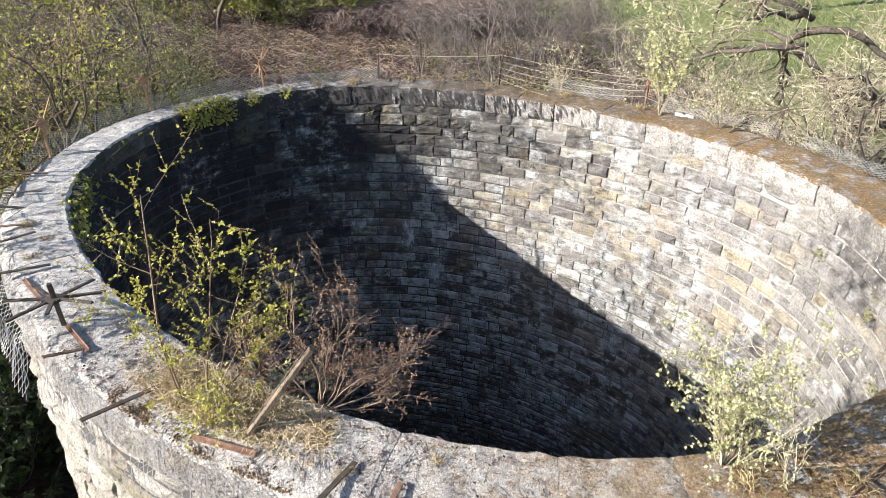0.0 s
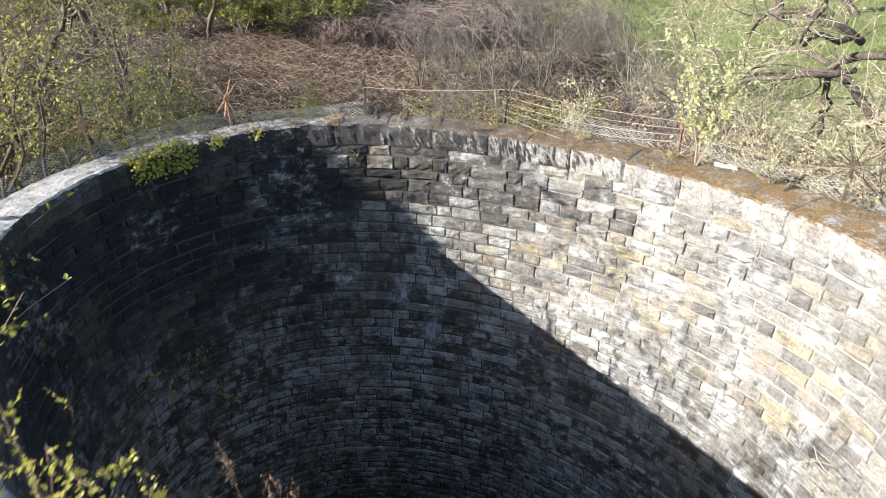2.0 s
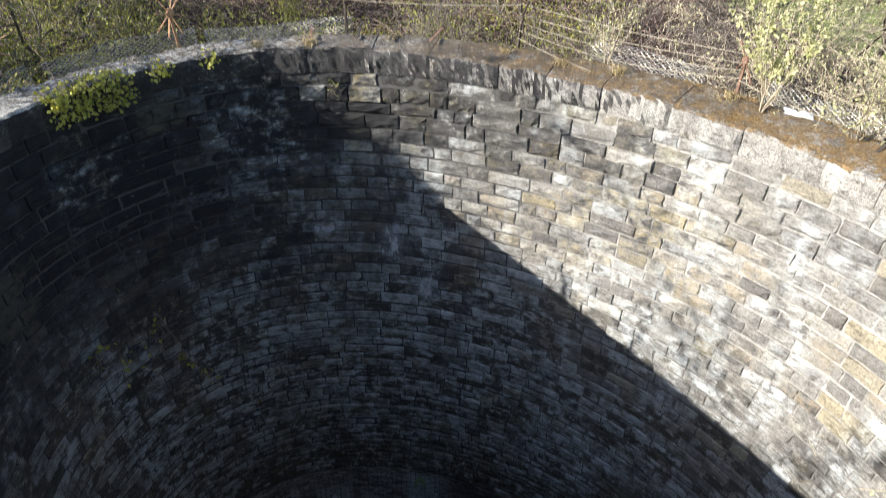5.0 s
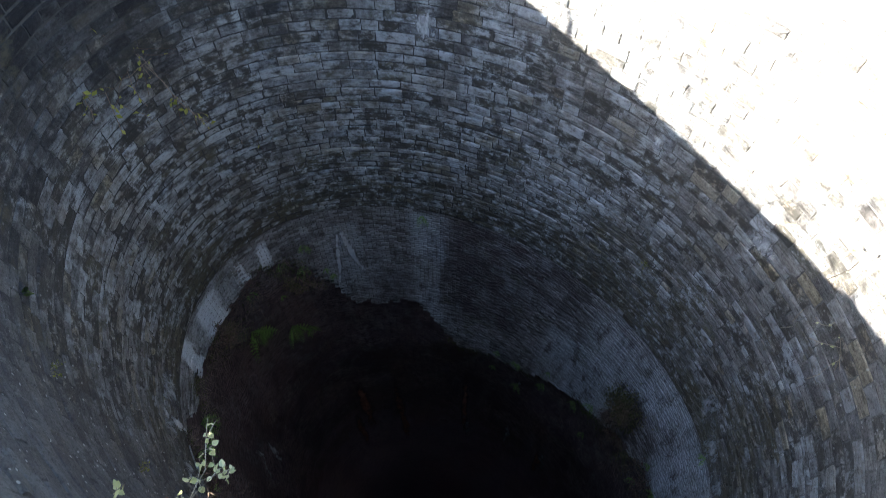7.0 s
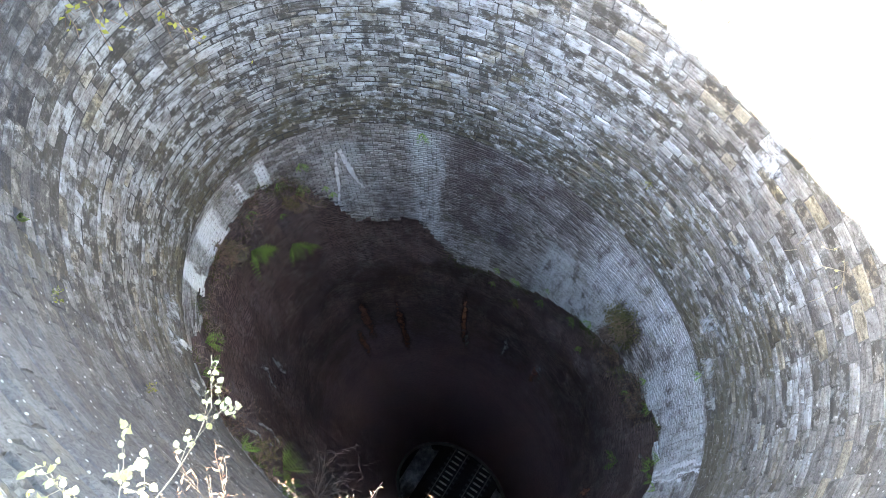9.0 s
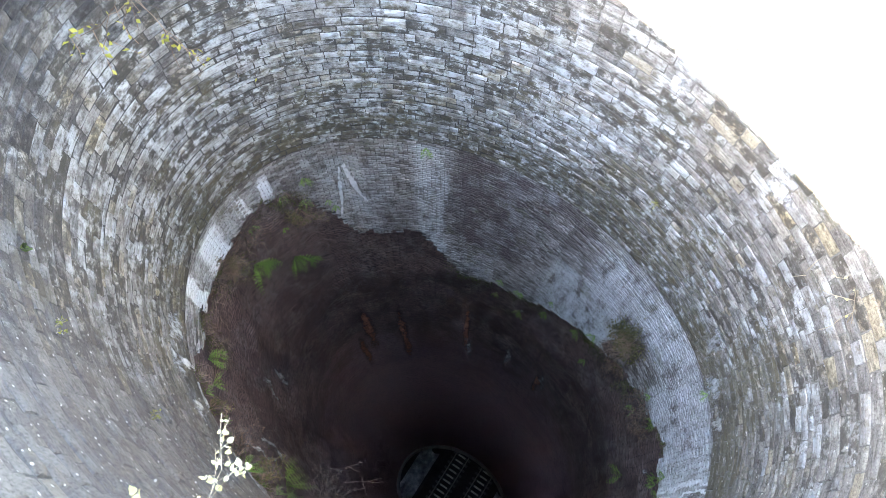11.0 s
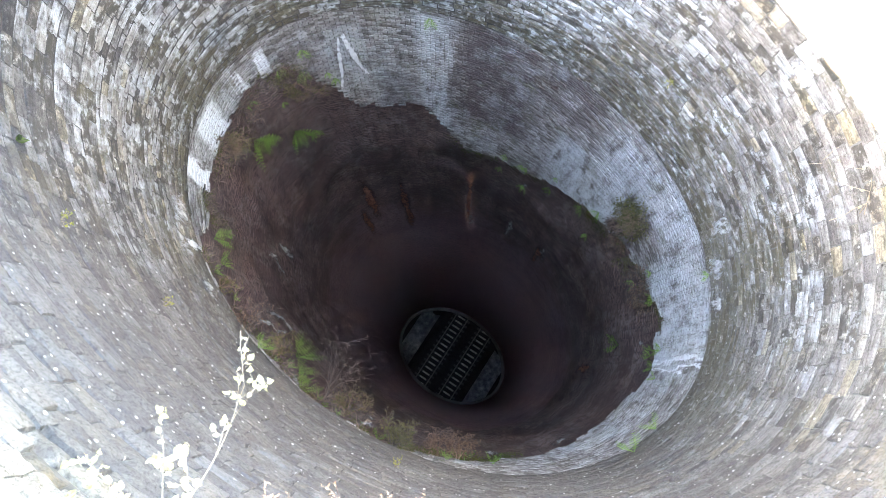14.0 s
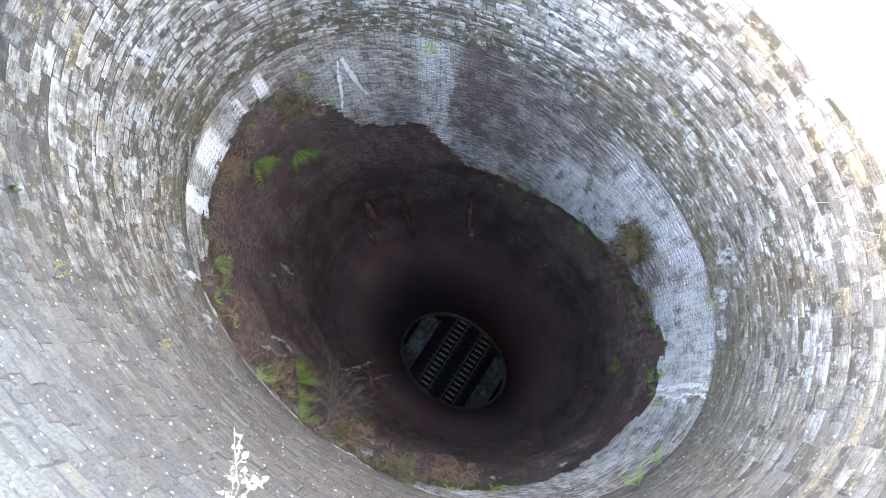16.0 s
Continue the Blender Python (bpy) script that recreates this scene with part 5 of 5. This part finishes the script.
# ---- growth where the brick facing has fallen ----
def wall_growth(name, label, spots, n, seed, material, size, kind_name):
    rg = random.Random(seed)
    s = Soup()
    for _ in range(n):
        a0, a1, up, down = rg.choice(spots)
        deg = rg.uniform(a0, a1) % 360
        phi = radians(deg)
        z = facing_foot(phi) + rg.triangular(-down, up, 0)
        p = on_wall(phi, z, BACK_OF(phi, z) - rg.uniform(0.02, 0.14))
        if noise.noise(p * 1.1) + 0.6 * noise.noise(p * 3) < 0.02:
            continue
        d = (inward(phi) * 0.5 + unit(rg)).normalized()
        if size > 0.05:
            s.tube([p, p + d * size * 1.5 + unit(rg) * size * 0.4, p + d * size * 3 - Vector((0, 0, size))], [0.005, 0.004, 0.002], 3)
        else:
            s.leaf(p, d, (unit(rg) + inward(phi)).normalized(), size * rg.uniform(0.6, 1.5), 0.6)
    tagged(part(name, s, material), label, kind_name, kind="stuff")


wall_growth("wall_moss", "dark green moss and liverwort on the damp brick", [(338, 400, 0.5, 1.6), (38, 110, 0.5, 1.5), (100, 140, 0.3, 0.8), (200, 300, 0.2, 0.7)], 14000, 571, GREENMOSS, 0.035, "moss")
wall_growth("dead_wall_growth", "tangled dead stems hanging on the damp brick", [(338, 400, 0.4, 1.6), (40, 110, 0.5, 1.6), (231, 239, 2.6, -1.0)], 3800, 572, BRAMBLE, 0.09, "dead stems")
s = Soup()
rg = random.Random(573)
for _ in range(1500):
    phi, z = radians(rg.gauss(235, 2.6)), rg.gauss(-12.6, 0.45)
    s.leaf(on_wall(phi, z, BACK_OF(phi, z) - rg.uniform(0.0, 0.16)), (unit(rg) + inward(phi) * 0.6).normalized(), (unit(rg) + Vector((0, 0, 1))).normalized(), rg.uniform(0.05, 0.11), 0.4)
tagged(part("wall_herbs", s, HERB), "patch of olive-green herbs hanging on the brick", "wall plants", kind="stuff")

# ---- grass tufts and moss on the coping ----
def coping_spot(deg, out):
    p = on_wall(radians(deg), 0, out * cope_w(radians(deg)) / 0.95)
    return Vector((p.x, p.y, 0.04))


def tuft(deg, out, size, n, seed):
    rg = random.Random(seed)
    s = Soup()
    for _ in range(n):
        a, l_ = rg.uniform(0, math.tau), size * rg.uniform(0.5, 1.2)
        q = Vector((math.cos(a), math.sin(a), 0))
        o = Vector((rg.gauss(0, size * 0.35), rg.gauss(0, size * 0.35), -0.01))
        s.tube([o, o + q * l_ * 0.3 + Vector((0, 0, l_ * 0.6)), o + q * l_ * 0.8 + Vector((0, 0, l_ * 0.75))], [0.0035, 0.0025, 0.001], 3)
    p = coping_spot(deg, out)
    top = part("grass_tuft", s, DRYGRASS)
    top.location = p
    tagged(top, "dry straw-coloured grass tuft on the coping", "grass", "grass tufts on the coping")


for i, (deg, out, size, n) in enumerate([(57, 0.5, 0.12, 60), (62, 0.3, 0.10, 40), (66, 0.55, 0.12, 50), (96, 0.35, 0.2, 160), (99, 0.5, 0.2, 160), (102, 0.4, 0.18, 160), (105, 0.3, 0.15, 120), (110, 0.3, 0.12, 60), (113, 0.6, 0.1, 50), (119, 0.25, 0.08, 50), (318, 0.1, 0.16, 80), (326, 0.12, 0.14, 60), (306, 0.6, 0.14, 60), (282, 0.4, 0.14, 60), (275, 0.5, 0.16, 80), (290, 0.5, 0.12, 50), (262, 0.6, 0.15, 70), (345, 0.5, 0.1, 40), (142, 0.3, 0.12, 70), (150, 0.5, 0.14, 80)]):
    tuft(deg, out, size, n, 600 + i)


def moss_clumps(name, label, a0, a1, n, seed, material, limit):
    """Many small cushions where the damp noise lets them grow."""
    rg = random.Random(seed)
    s = Soup()
    for _ in range(n):
        phi = radians(rg.uniform(a0, a1))
        q = on_wall(phi, 0, rg.uniform(0.06, 0.95) * cope_w(phi))
        if noise.noise(q * 2.2) + 0.5 * noise.noise(q * 6) < limit:
            continue
        r = rg.uniform(0.004, 0.013)
        a = rg.uniform(0, 1)
        ring = [Vector((q.x + math.cos(a + k * 1.257) * r * rg.uniform(0.7, 1.2), q.y + math.sin(a + k * 1.257) * r * rg.uniform(0.7, 1.2), 0.035)) for k in range(5)]
        tip = Vector((q.x, q.y, 0.046 + r * rg.uniform(0.1, 0.4)))
        mid = [v.lerp(tip, 0.4) + Vector((0, 0, r * 0.3)) for v in ring]
        s.add(ring + mid + [tip], [(k, (k + 1) % 5, 5 + (k + 1) % 5, 5 + k) for k in range(5)] + [(5 + k, 5 + (k + 1) % 5, 10) for k in range(5)])
    tagged(part(name, s, material, smooth=True), label, "moss", kind="stuff")


moss_clumps("dry_moss", "orange-brown dry moss cushions spread over the coping", 112, 268, 30000, 641, MOSS, -0.02)
moss_clumps("soil_and_moss", "dry moss and soil at the saplings' feet", 90, 116, 9000, 642, MOSS, -0.05)
moss_clumps("green_moss", "green moss cushions on the coping", 120, 180, 900, 643, GREENMOSS, 0.15)

soup = Soup()
rows = []
for i in range(46):
    phi = radians(95 + 17 * i / 45)
    row = []
    for j in range(16):
        f = j / 15
        q = on_wall(phi, 0, 0.03 + 0.62 * f)
        swell = math.sin(math.pi * f) * math.sin(math.pi * i / 45)
        row.append((q.x, q.y, 0.03 + 0.075 * swell ** 0.7 * (0.7 + 0.6 * noise.noise(q * 3)) + rough(q, 14.0, 0.02) * swell))
    rows.append(row)
soup.grid(rows)
tagged(part("soil_mound", soup, SOIL, smooth=True), "brown soil and moss heaped at the saplings' feet", "soil", kind="stuff")
rg = random.Random(649)
soup = Soup()
for _ in range(2600):
    phi = radians(rg.triangular(90, 112, 100))
    q = on_wall(phi, 0, rg.uniform(0.04, 0.62)) + Vector((0, 0, 0.06))
    a, h = rg.uniform(0, math.tau), rg.uniform(0.04, 0.13)
    d = Vector((math.cos(a), math.sin(a), 0)) * h
    soup.tube([q, q + d * 0.5 + Vector((0, 0, h * 0.6)), q + d * 1.3 + Vector((0, 0, h * rg.uniform(0.1, 0.7)))], [0.003, 0.0022, 0.001], 3)
tagged(part("dry_grass_mat", soup, STRAW), "mat of dry straw grass on the coping", "grass", kind="stuff")

rg = random.Random(650)
s = Soup()
for _ in range(2600):
    phi = radians(rg.choice((rg.uniform(60, 128), rg.uniform(84, 118))))
    q = on_wall(phi, 0, rg.uniform(0.05, 0.95) * cope_w(phi)) + Vector((0, 0, 0.052 + rg.uniform(0, 0.012)))
    a = rg.uniform(0, math.tau)
    d = Vector((math.cos(a), math.sin(a), rg.uniform(-0.1, 0.25)))
    if rg.random() < 0.45:
        s.leaf(q, d.normalized(), (unit(rg) * 0.5 + Vector((0, 0, 1))).normalized(), rg.uniform(0.012, 0.04), 0.7)
    else:
        w = rg.uniform(0.03, 0.16)
        s.tube([q, q + d * w * 0.5 + unit(rg) * w * 0.08, q + d * w], [0.0025, 0.002, 0.001], 3)
tagged(part("coping_litter", s, BRAMBLE), "dead twigs and leaf scraps strewn on the coping", "litter", kind="stuff")

# ---- ironwork on the coping ----
def spike_star(deg, out, height, lean, toward, lay, spikes, length, seed, mat, label, thick=0.026):
    """Leaning iron post with a hub plate and a wheel of spikes. toward: the side that the wheel faces; lay: how far it lies down."""
    rg = random.Random(seed)
    phi = radians(deg)
    base = coping_spot(deg, out)
    top = thing("spike_post", label, "fence post", base, "spiked posts on the coping")
    away = -inward(phi)
    tang = away.cross(Vector((0, 0, 1)))
    axis = (Vector((0, 0, 1)) + away * lean + tang * rg.uniform(-0.1, 0.1)).normalized()
    front = Vector((math.cos(radians(toward)), math.sin(radians(toward)), 0))
    flat = front.cross(Vector((0, 0, 1))).normalized()
    rise = (axis * (1 - lay) + front * lay).normalized()
    s = Soup()
    m = Matrix.Translation(-axis * 0.03) @ axis.to_track_quat('Z', 'Y').to_matrix().to_4x4()
    s.box(m, 0.04, 0.035, height + 0.03 + (0.18 if lay > 0.5 else 0))
    part("post", s, mat, top)
    hub = axis * height
    fq = flat.cross(rise).normalized().to_track_quat('Z', 'Y').to_matrix().to_4x4()
    s = Soup()
    s.box(Matrix.Translation(hub) @ fq @ pose(0, 0, -0.02, 0, 0, 45), length * 0.36, length * 0.36, 0.03)
    part("hub_plate", s, mat, top, "rusted hub plate")
    for k in range(spikes):
        a = math.tau * (k + 0.5) / spikes + rg.uniform(-.12, .12)
        d = (flat * math.cos(a) + rise * math.sin(a) + unit(rg) * 0.1).normalized()
        s = Soup()
        s.box(Matrix.Translation(hub + d * 0.02) @ d.to_track_quat('Z', 'Y').to_matrix().to_4x4(), thick, thick * 0.55, length * rg.uniform(0.85, 1.1))
        part("spike", s, mat, top)


spike_star(80.9, 0.66, 0.34, 0.05, -60, 0.85, 7, 0.5, 1, DARKIRON, "dark iron post with splayed spikes on the coping", 0.036)
spike_star(31.5, 0.92, 0.52, 0.0, -55, 0.0, 8, 0.40, 2, LITRUST, "rusted iron post carrying a wheel of spikes")
spike_star(5, 0.95, 0.56, 0.05, -62, 0.0, 8, 0.36, 3, LITRUST, "rusty iron post with a spiked star", 0.024)
spike_star(338, 0.8, 0.5, 0.0, -20, 0.0, 8, 0.32, 4, LITRUST, "slim rusty post with narrow spikes", 0.022)
spike_star(313, 0.9, 0.5, 0.0, 10, 0.0, 4, 0.30, 5, DARKIRON, "dark bent post with broken spikes", 0.02)
spike_star(289, 0.95, 0.42, -0.05, 200, 0.0, 8, 0.3, 6, DARKIRON, "brown iron post holding barbed wire", 0.022)
spike_star(240.5, 0.88, 0.5, 0.05, -120, 0.0, 12, 0.34, 7, DARKIRON, "dark iron post with a full spiked star", 0.022)
spike_star(262, 0.85, 0.45, 0.0, -170, 0.0, 4, 0.28, 9, RUST, "short rusty post with wires", 0.02)

# radial bars and rails lying on the coping
rg = random.Random(720)
for i, deg in enumerate([40, 47, 51, 57, 61, 69, 86, 95, 113, 117, 151, 246, 300, 306, 311, 318]):
    p = coping_spot(deg, rg.uniform(0.72, 0.9))
    away = -inward(radians(deg))
    d = (away + Vector((0, 0, rg.uniform(0.02, 0.25))) + unit(rg) * 0.15).normalized()
    s = Soup()
    s.box(d.to_track_quat('Z', 'Y').to_matrix().to_4x4() @ pose(0, 0, -0.3), 0.045, 0.012, rg.uniform(0.5, 0.72))
    ob = part("iron_bar", s, RUST if i % 3 == 0 else DARKIRON)
    ob.location = p + Vector((0, 0, 0.075))
    tagged(ob, "short rusty flat iron bar fixed across the coping", "iron bar", "iron bars on the coping")
for i, (deg, out, L, turn) in enumerate([(73, 0.72, 0.6, 0.05), (84, 0.66, 0.6, -0.1), (104, 0.75, 0.6, 0.1), (36, 0.86, 0.8, 0.0), (44, 0.86, 0.7, 0.05), (153, 0.5, 0.9, 0.3)]):
    p = coping_spot(deg, out)
    t = inward(radians(deg)).cross(Vector((0, 0, 1))) + inward(radians(deg)) * turn
    q = (t + Vector((0, 0, 0.03))).normalized().to_track_quat('Z', 'Y').to_matrix().to_4x4()
    s = Soup()
    s.box(q @ pose(0, 0, -L / 2), 0.035, 0.006, L)
    s.box(q @ pose(0.017, 0.016, -L / 2), 0.006, 0.032, L)
    ob = part("iron_rail", s, RUST)
    ob.location = p + Vector((0, 0, 0.03))
    tagged(ob, "rusted angle-iron rail lying along the coping", "iron rail", "iron rails on the coping")
s = Soup()
d = Vector((0.62, 0.16, 0.85)).normalized()
s.box(d.to_track_quat('Z', 'Y').to_matrix().to_4x4(), 0.055, 0.04, 1.05)
ob = part("wooden_stake", s, WOOD)
ob.location = (-1.47, 4.1, -0.01)
tagged(ob, "weathered leaning wooden stake on the coping", "stake")
s = Soup()
s.box(d.to_track_quat('Z', 'Y').to_matrix().to_4x4() @ pose(0.03, 0.03, 0), 0.03, 0.035, 0.95)
ob = part("iron_stake", s, DARKIRON)
ob.location = (-1.44, 4.14, -0.01)
tagged(ob, "dark iron stake beside the wooden stake", "stake")

# ---- torn mesh fence along the outer edge ----
def mesh_strip(a0, a1, rise, flare, seed, sag=0.0, height=0.34):
    rg = random.Random(seed)
    s0, s1 = arc_of(a0), arc_of(a1)
    if s1 < s0:
        s1 += PERIM
    n = int((s1 - s0) / 0.075)
    m = 7
    base = on_wall(phi_at(s0), 0, cope_w(phi_at(s0)))

    def at(i, j):
        a = s0 + i * 0.075
        h = j / (m - 1)
        w = noise.noise(Vector((a * 1.3, seed, 0)))
        bend = 1 + 0.5 * noise.noise(Vector((a * 0.8, seed, 5)))
        q = on_wall(phi_at(a), 0, cope_w(phi_at(a)) - 0.04 + flare * h * bend + 0.05 * w + 0.07 * noise.noise(Vector((a * 4, h * 3, seed))))
        return q - Vector((base.x, base.y, 0)) + Vector((0, 0, 0.02 + rise * h * bend - sag * h * h * (1 + w)))
    s = Soup()
    for k in range(-m + 1, n):
        for sg in (1, -1):
            pts = []
            for j in range(m):
                i = k + j if sg > 0 else k + (m - 1) - j
                if 0 <= i <= n:
                    pts.append(at(i, j) if sg > 0 else at(i, j))
            if len(pts) > 1:
                s.tube(pts, [0.0032] * len(pts), 3)
    ob = part("mesh_fence", s, GALV)
    ob.location = (base.x, base.y, 0)
    tagged(ob, "torn galvanised diamond mesh along the tower's outer edge", "mesh fence", "mesh fence round the tower")


for i, (a0, a1, rise, flare, sag) in enumerate([(20, 38, 0.24, 0.14, 0.0), (0, 19, 0.24, 0.14, 0.0), (335, 358, 0.24, 0.12, 0.0), (312, 334, 0.2, 0.06, 0.0), (266, 280, 0.24, 0.05, 0.0), (240, 260, 0.2, 0.2, 0.0), (218, 238, 0.15, 0.25, 0.0), (68, 82, 0.05, 0.3, 0.5), (84, 96, 0.03, 0.25, 0.35), (98, 110, 0.03, 0.3, 0.3), (42, 60, 0.06, 0.3, 0.3)]):
    mesh_strip(a0, a1, rise, flare, 740 + i, sag)


def wire(p0, p1, sag, seed, barbs=True):
    rg = random.Random(seed)
    p0, p1 = Vector(p0), Vector(p1)
    n = max(8, int((p1 - p0).length / 0.12))
    s = Soup()
    pts = [p0.lerp(p1, i / n) - Vector((0, 0, sag * 4 * (i / n) * (1 - i / n))) + unit(rg) * 0.004 for i in range(n + 1)]
    s.tube([p - p0 for p in pts], [0.0045] * len(pts), 4)
    if barbs:
        for p in pts[1:-1]:
            for _ in range(2):
                v = unit(rg) * 0.022
                s.tube([p - p0 - v, p - p0 + v], [0.0025, 0.0015], 3)
    ob = part("barbed_wire", s, WIRE)
    ob.location = p0
    tagged(ob, "pale rusted strand of barbed wire between posts", "barbed wire", "barbed wire strands")


WIRE = plain("pale_wire", [(0, (0.30, 0.26, 0.20)), (1, (0.55, 0.5, 0.40))], 12, 0.6, 0.3, 0)
pA, pB, pC, pD = coping_spot(289, 0.9), coping_spot(262, 0.8), coping_spot(241, 0.78), coping_spot(313, 0.7)
for i, h in enumerate((0.62, 0.48, 0.36, 0.24)):
    wire(pA + Vector((0, 0, h)), pB + Vector((0.15, 0.1, h * 0.8)), 0.05 + 0.03 * i, 760 + i)
for i, h in enumerate((0.45, 0.2)):
    wire(pB + Vector((0, 0, h)), pC + Vector((0, 0, h)), 0.10, 770 + i)
wire(pA + Vector((0, 0, 0.6)), pD + Vector((0, 0, 0.55)), 0.04, 775)
wire(pA + Vector((0, 0, 0.12)), coping_spot(278, 0.3) + Vector((0, 0, 0.03)), 0.02, 776)

s = Soup()
rg = random.Random(780)
rows = []
for i in range(7):
    rows.append([(0.34 * (i / 6 - 0.5) + rg.uniform(-.01, .01), 0.16 * (j / 4 - 0.5) + rg.uniform(-.01, .01), 0.02 + 0.05 * math.sin(i * 1.1) ** 2 * (1 - abs(j - 2) / 3) + rg.uniform(0, 0.03)) for j in range(5)])
s.grid(rows)
s.grid([[(x, y, -0.02) for x, y, z in r] for r in rows])
ob = part("plastic_sheet", s, PLASTIC, smooth=True)
ob.matrix_world = pose(4.3, 12.32, 0.02, 0, 0, -25)
tagged(ob, "crumpled white plastic sheet caught on the coping", "plastic sheet")

# ---- railway tracks at the bottom ----
def track(offset):
    o = Vector((-2.72, 7.94, RAIL_Z)) + RN * (offset + 0.75)
    along = (TC - o).dot(RD)
    o = o + RD * along
    top = thing("railway_track", "railway track of steel rails on pale concrete sleepers", "railway track", (o.x, o.y, RAIL_Z - 0.34), "tracks in the tunnel")
    yaw = math.degrees(math.atan2(RD.y, RD.x)) - 90
    rot = pose(0, 0, 0, 0, 0, yaw)
    for sd in (-1, 1):
        s = Soup()
        s.grid([[rot @ Vector((sd * 0.7525 + x, y, z)) for x, z in ((-0.07, 0.17), (-0.01, 0.2), (-0.012, 0.29), (-0.036, 0.31), (-0.036, 0.34), (0.036, 0.34), (0.036, 0.31), (0.012, 0.29), (0.01, 0.2), (0.07, 0.17))] for y in np.linspace(-16, 16, 9)], False)
        part("rail", s, RAIL, top)
    sl = Soup()
    sl.box(pose(0, 0, 0), 2.3, 0.26, 0.17)
    for sd in (-1, 1):
        sl.box(pose(sd * 1.0, 0, 0.17), 0.16, 0.2, 0.05)
    me = sl.mesh("sleeper")
    sl = Soup()
    sl.box(pose(0, 0, 0.165), 0.95, 0.2, 0.02)
    worn = sl.mesh("worn_face")
    for k in range(44):
        ob = part("sleeper", me, SLEEPER, top) if k == 0 else new("sleeper", me)
        ob.parent = top
        ob.matrix_basis = rot @ pose(0, -14.3 + 0.66 * k, 0.0)
        pad = part("worn_face", worn, SCOUR, ob) if k == 0 else new("worn_face", worn)
        pad.parent = ob


track(0.0)
track(3.4)

# ---- deposits on the walls ----
def crust(deg, z_top, width, height, material, label, seed, name="lime_crust", spread=0.3, drift=0.0):
    """A thin deposit that has run down the wall, ragged at its edges."""
    rg = random.Random(seed)
    s0 = arc_of(deg)
    rows = []
    for i in range(15):
        t = i / 14
        w = 1.5 * width * (0.35 + 0.65 * min(1, t * 3)) * (1 - spread * t) * (0.8 + 0.5 * noise.noise(Vector((t * 5, seed, 1))))
        if i == 14:
            w *= 0.25
        row = []
        for j in range(7):
            u = -1 + j / 3
            z = z_top - height * t + 0.08 * height * noise.noise(Vector((u * 3, t * 4, seed)))
            phi = phi_at(s0 + drift * t * t ** 0.2 + u * w / 2 + 0.15 * width * noise.noise(Vector((t * 4, seed, 7))))
            edge = j in (0, 6) or i in (0, 14)
            row.append(on_wall(phi, z, BACK_OF(phi, z) - (0.012 if z > stone_end else 0.02 if z > facing_foot(phi) else 0.075)))
        rows.append(row)
    s = Soup()
    s.grid(rows)
    me = s.mesh(name)
    lay = me.uv_layers.new(name="chart")
    for lp, uv in zip(me.loops, lay.data):
        uv.uv = (-1 + (lp.vertex_index % 7) / 3, -1 + 2 * (lp.vertex_index // 7) / 14)
    wall_part(name, me, material, label, True)


WHITE = "white lime crust run down the wall"
for i, (deg, z, w, h, drift) in enumerate([(326.2, -10.4, 0.24, 2.5, -0.5), (326.4, -10.45, 0.15, 3.2, 0.34), (51, -8.8, 0.3, 1.0, 0.0), (316, -14.5, 0.35, 0.4, 0.0)]):
    crust(deg, z, w, h, LIME, WHITE, 800 + i, drift=drift)
for i, (deg, z, w, h) in enumerate([(44, -8.4, 1.2, 1.2), (52, -8.3, 1.0, 0.9), (62, -8.6, 0.9, 0.8), (213, -8.8, 0.8, 1.0), (221, -8.1, 0.7, 1.1), (205, -9.0, 0.6, 0.9), (319, -3.0, 0.7, 0.24), (296, -2.85, 0.5, 0.3), (306.5, -2.9, 0.5, 1.0), (300, -3.9, 0.8, 0.8), (84, -10.4, 0.6, 0.5), (100, -11.3, 0.6, 0.5), (235, -4.6, 0.8, 0.5), (257, -4.5, 0.4, 0.4)]):
    crust(deg, z, w, h, LIMEFILM, "thin whitish lime film on the stones", 860 + i, "lime_film")
for i, (deg, z, w, h, drift) in enumerate([(287, -15.6, 0.5, 0.5, 0.1), (284, -16.4, 0.35, 0.7, 0.2), (268, -17.2, 0.25, 0.8, 0.0), (60, -12.9, 0.35, 3.6, 0.5), (63, -12.0, 0.3, 3.0, 0.4), (36, -15.5, 0.5, 3.0, 0.3), (28, -17.0, 0.4, 3.0, 0.2), (268, -22.0, 0.5, 4.0, 0.0), (286, -24.0, 0.5, 5.0, 0.1), (251, -21.5, 0.4, 3.0, -0.3), (154, -14.2, 0.6, 0.8, 0.0), (132, -13.8, 0.5, 0.9, 0.2), (99, -13.6, 0.5, 0.8, 0.0), (199, -14.2, 0.3, 0.5, 0.0)]):
    crust(deg, z, w, h, LIMEFILM, "faint lime streak on the sooty brick", 890 + i, "lime_film", drift=drift)
for i, (deg, z, w, h) in enumerate([(335.5, -20.4, 0.6, 7.5), (318.6, -21.5, 0.5, 10), (342, -24, 0.4, 6), (192.5, -19.6, 0.4, 3), (252, -22.0, 0.4, 4), (288, -19.0, 0.35, 9)]):
    crust(deg, z, w, h, RUSTWASH, "rust-red wash down the sooty wall", 840 + i, "rust_streak")

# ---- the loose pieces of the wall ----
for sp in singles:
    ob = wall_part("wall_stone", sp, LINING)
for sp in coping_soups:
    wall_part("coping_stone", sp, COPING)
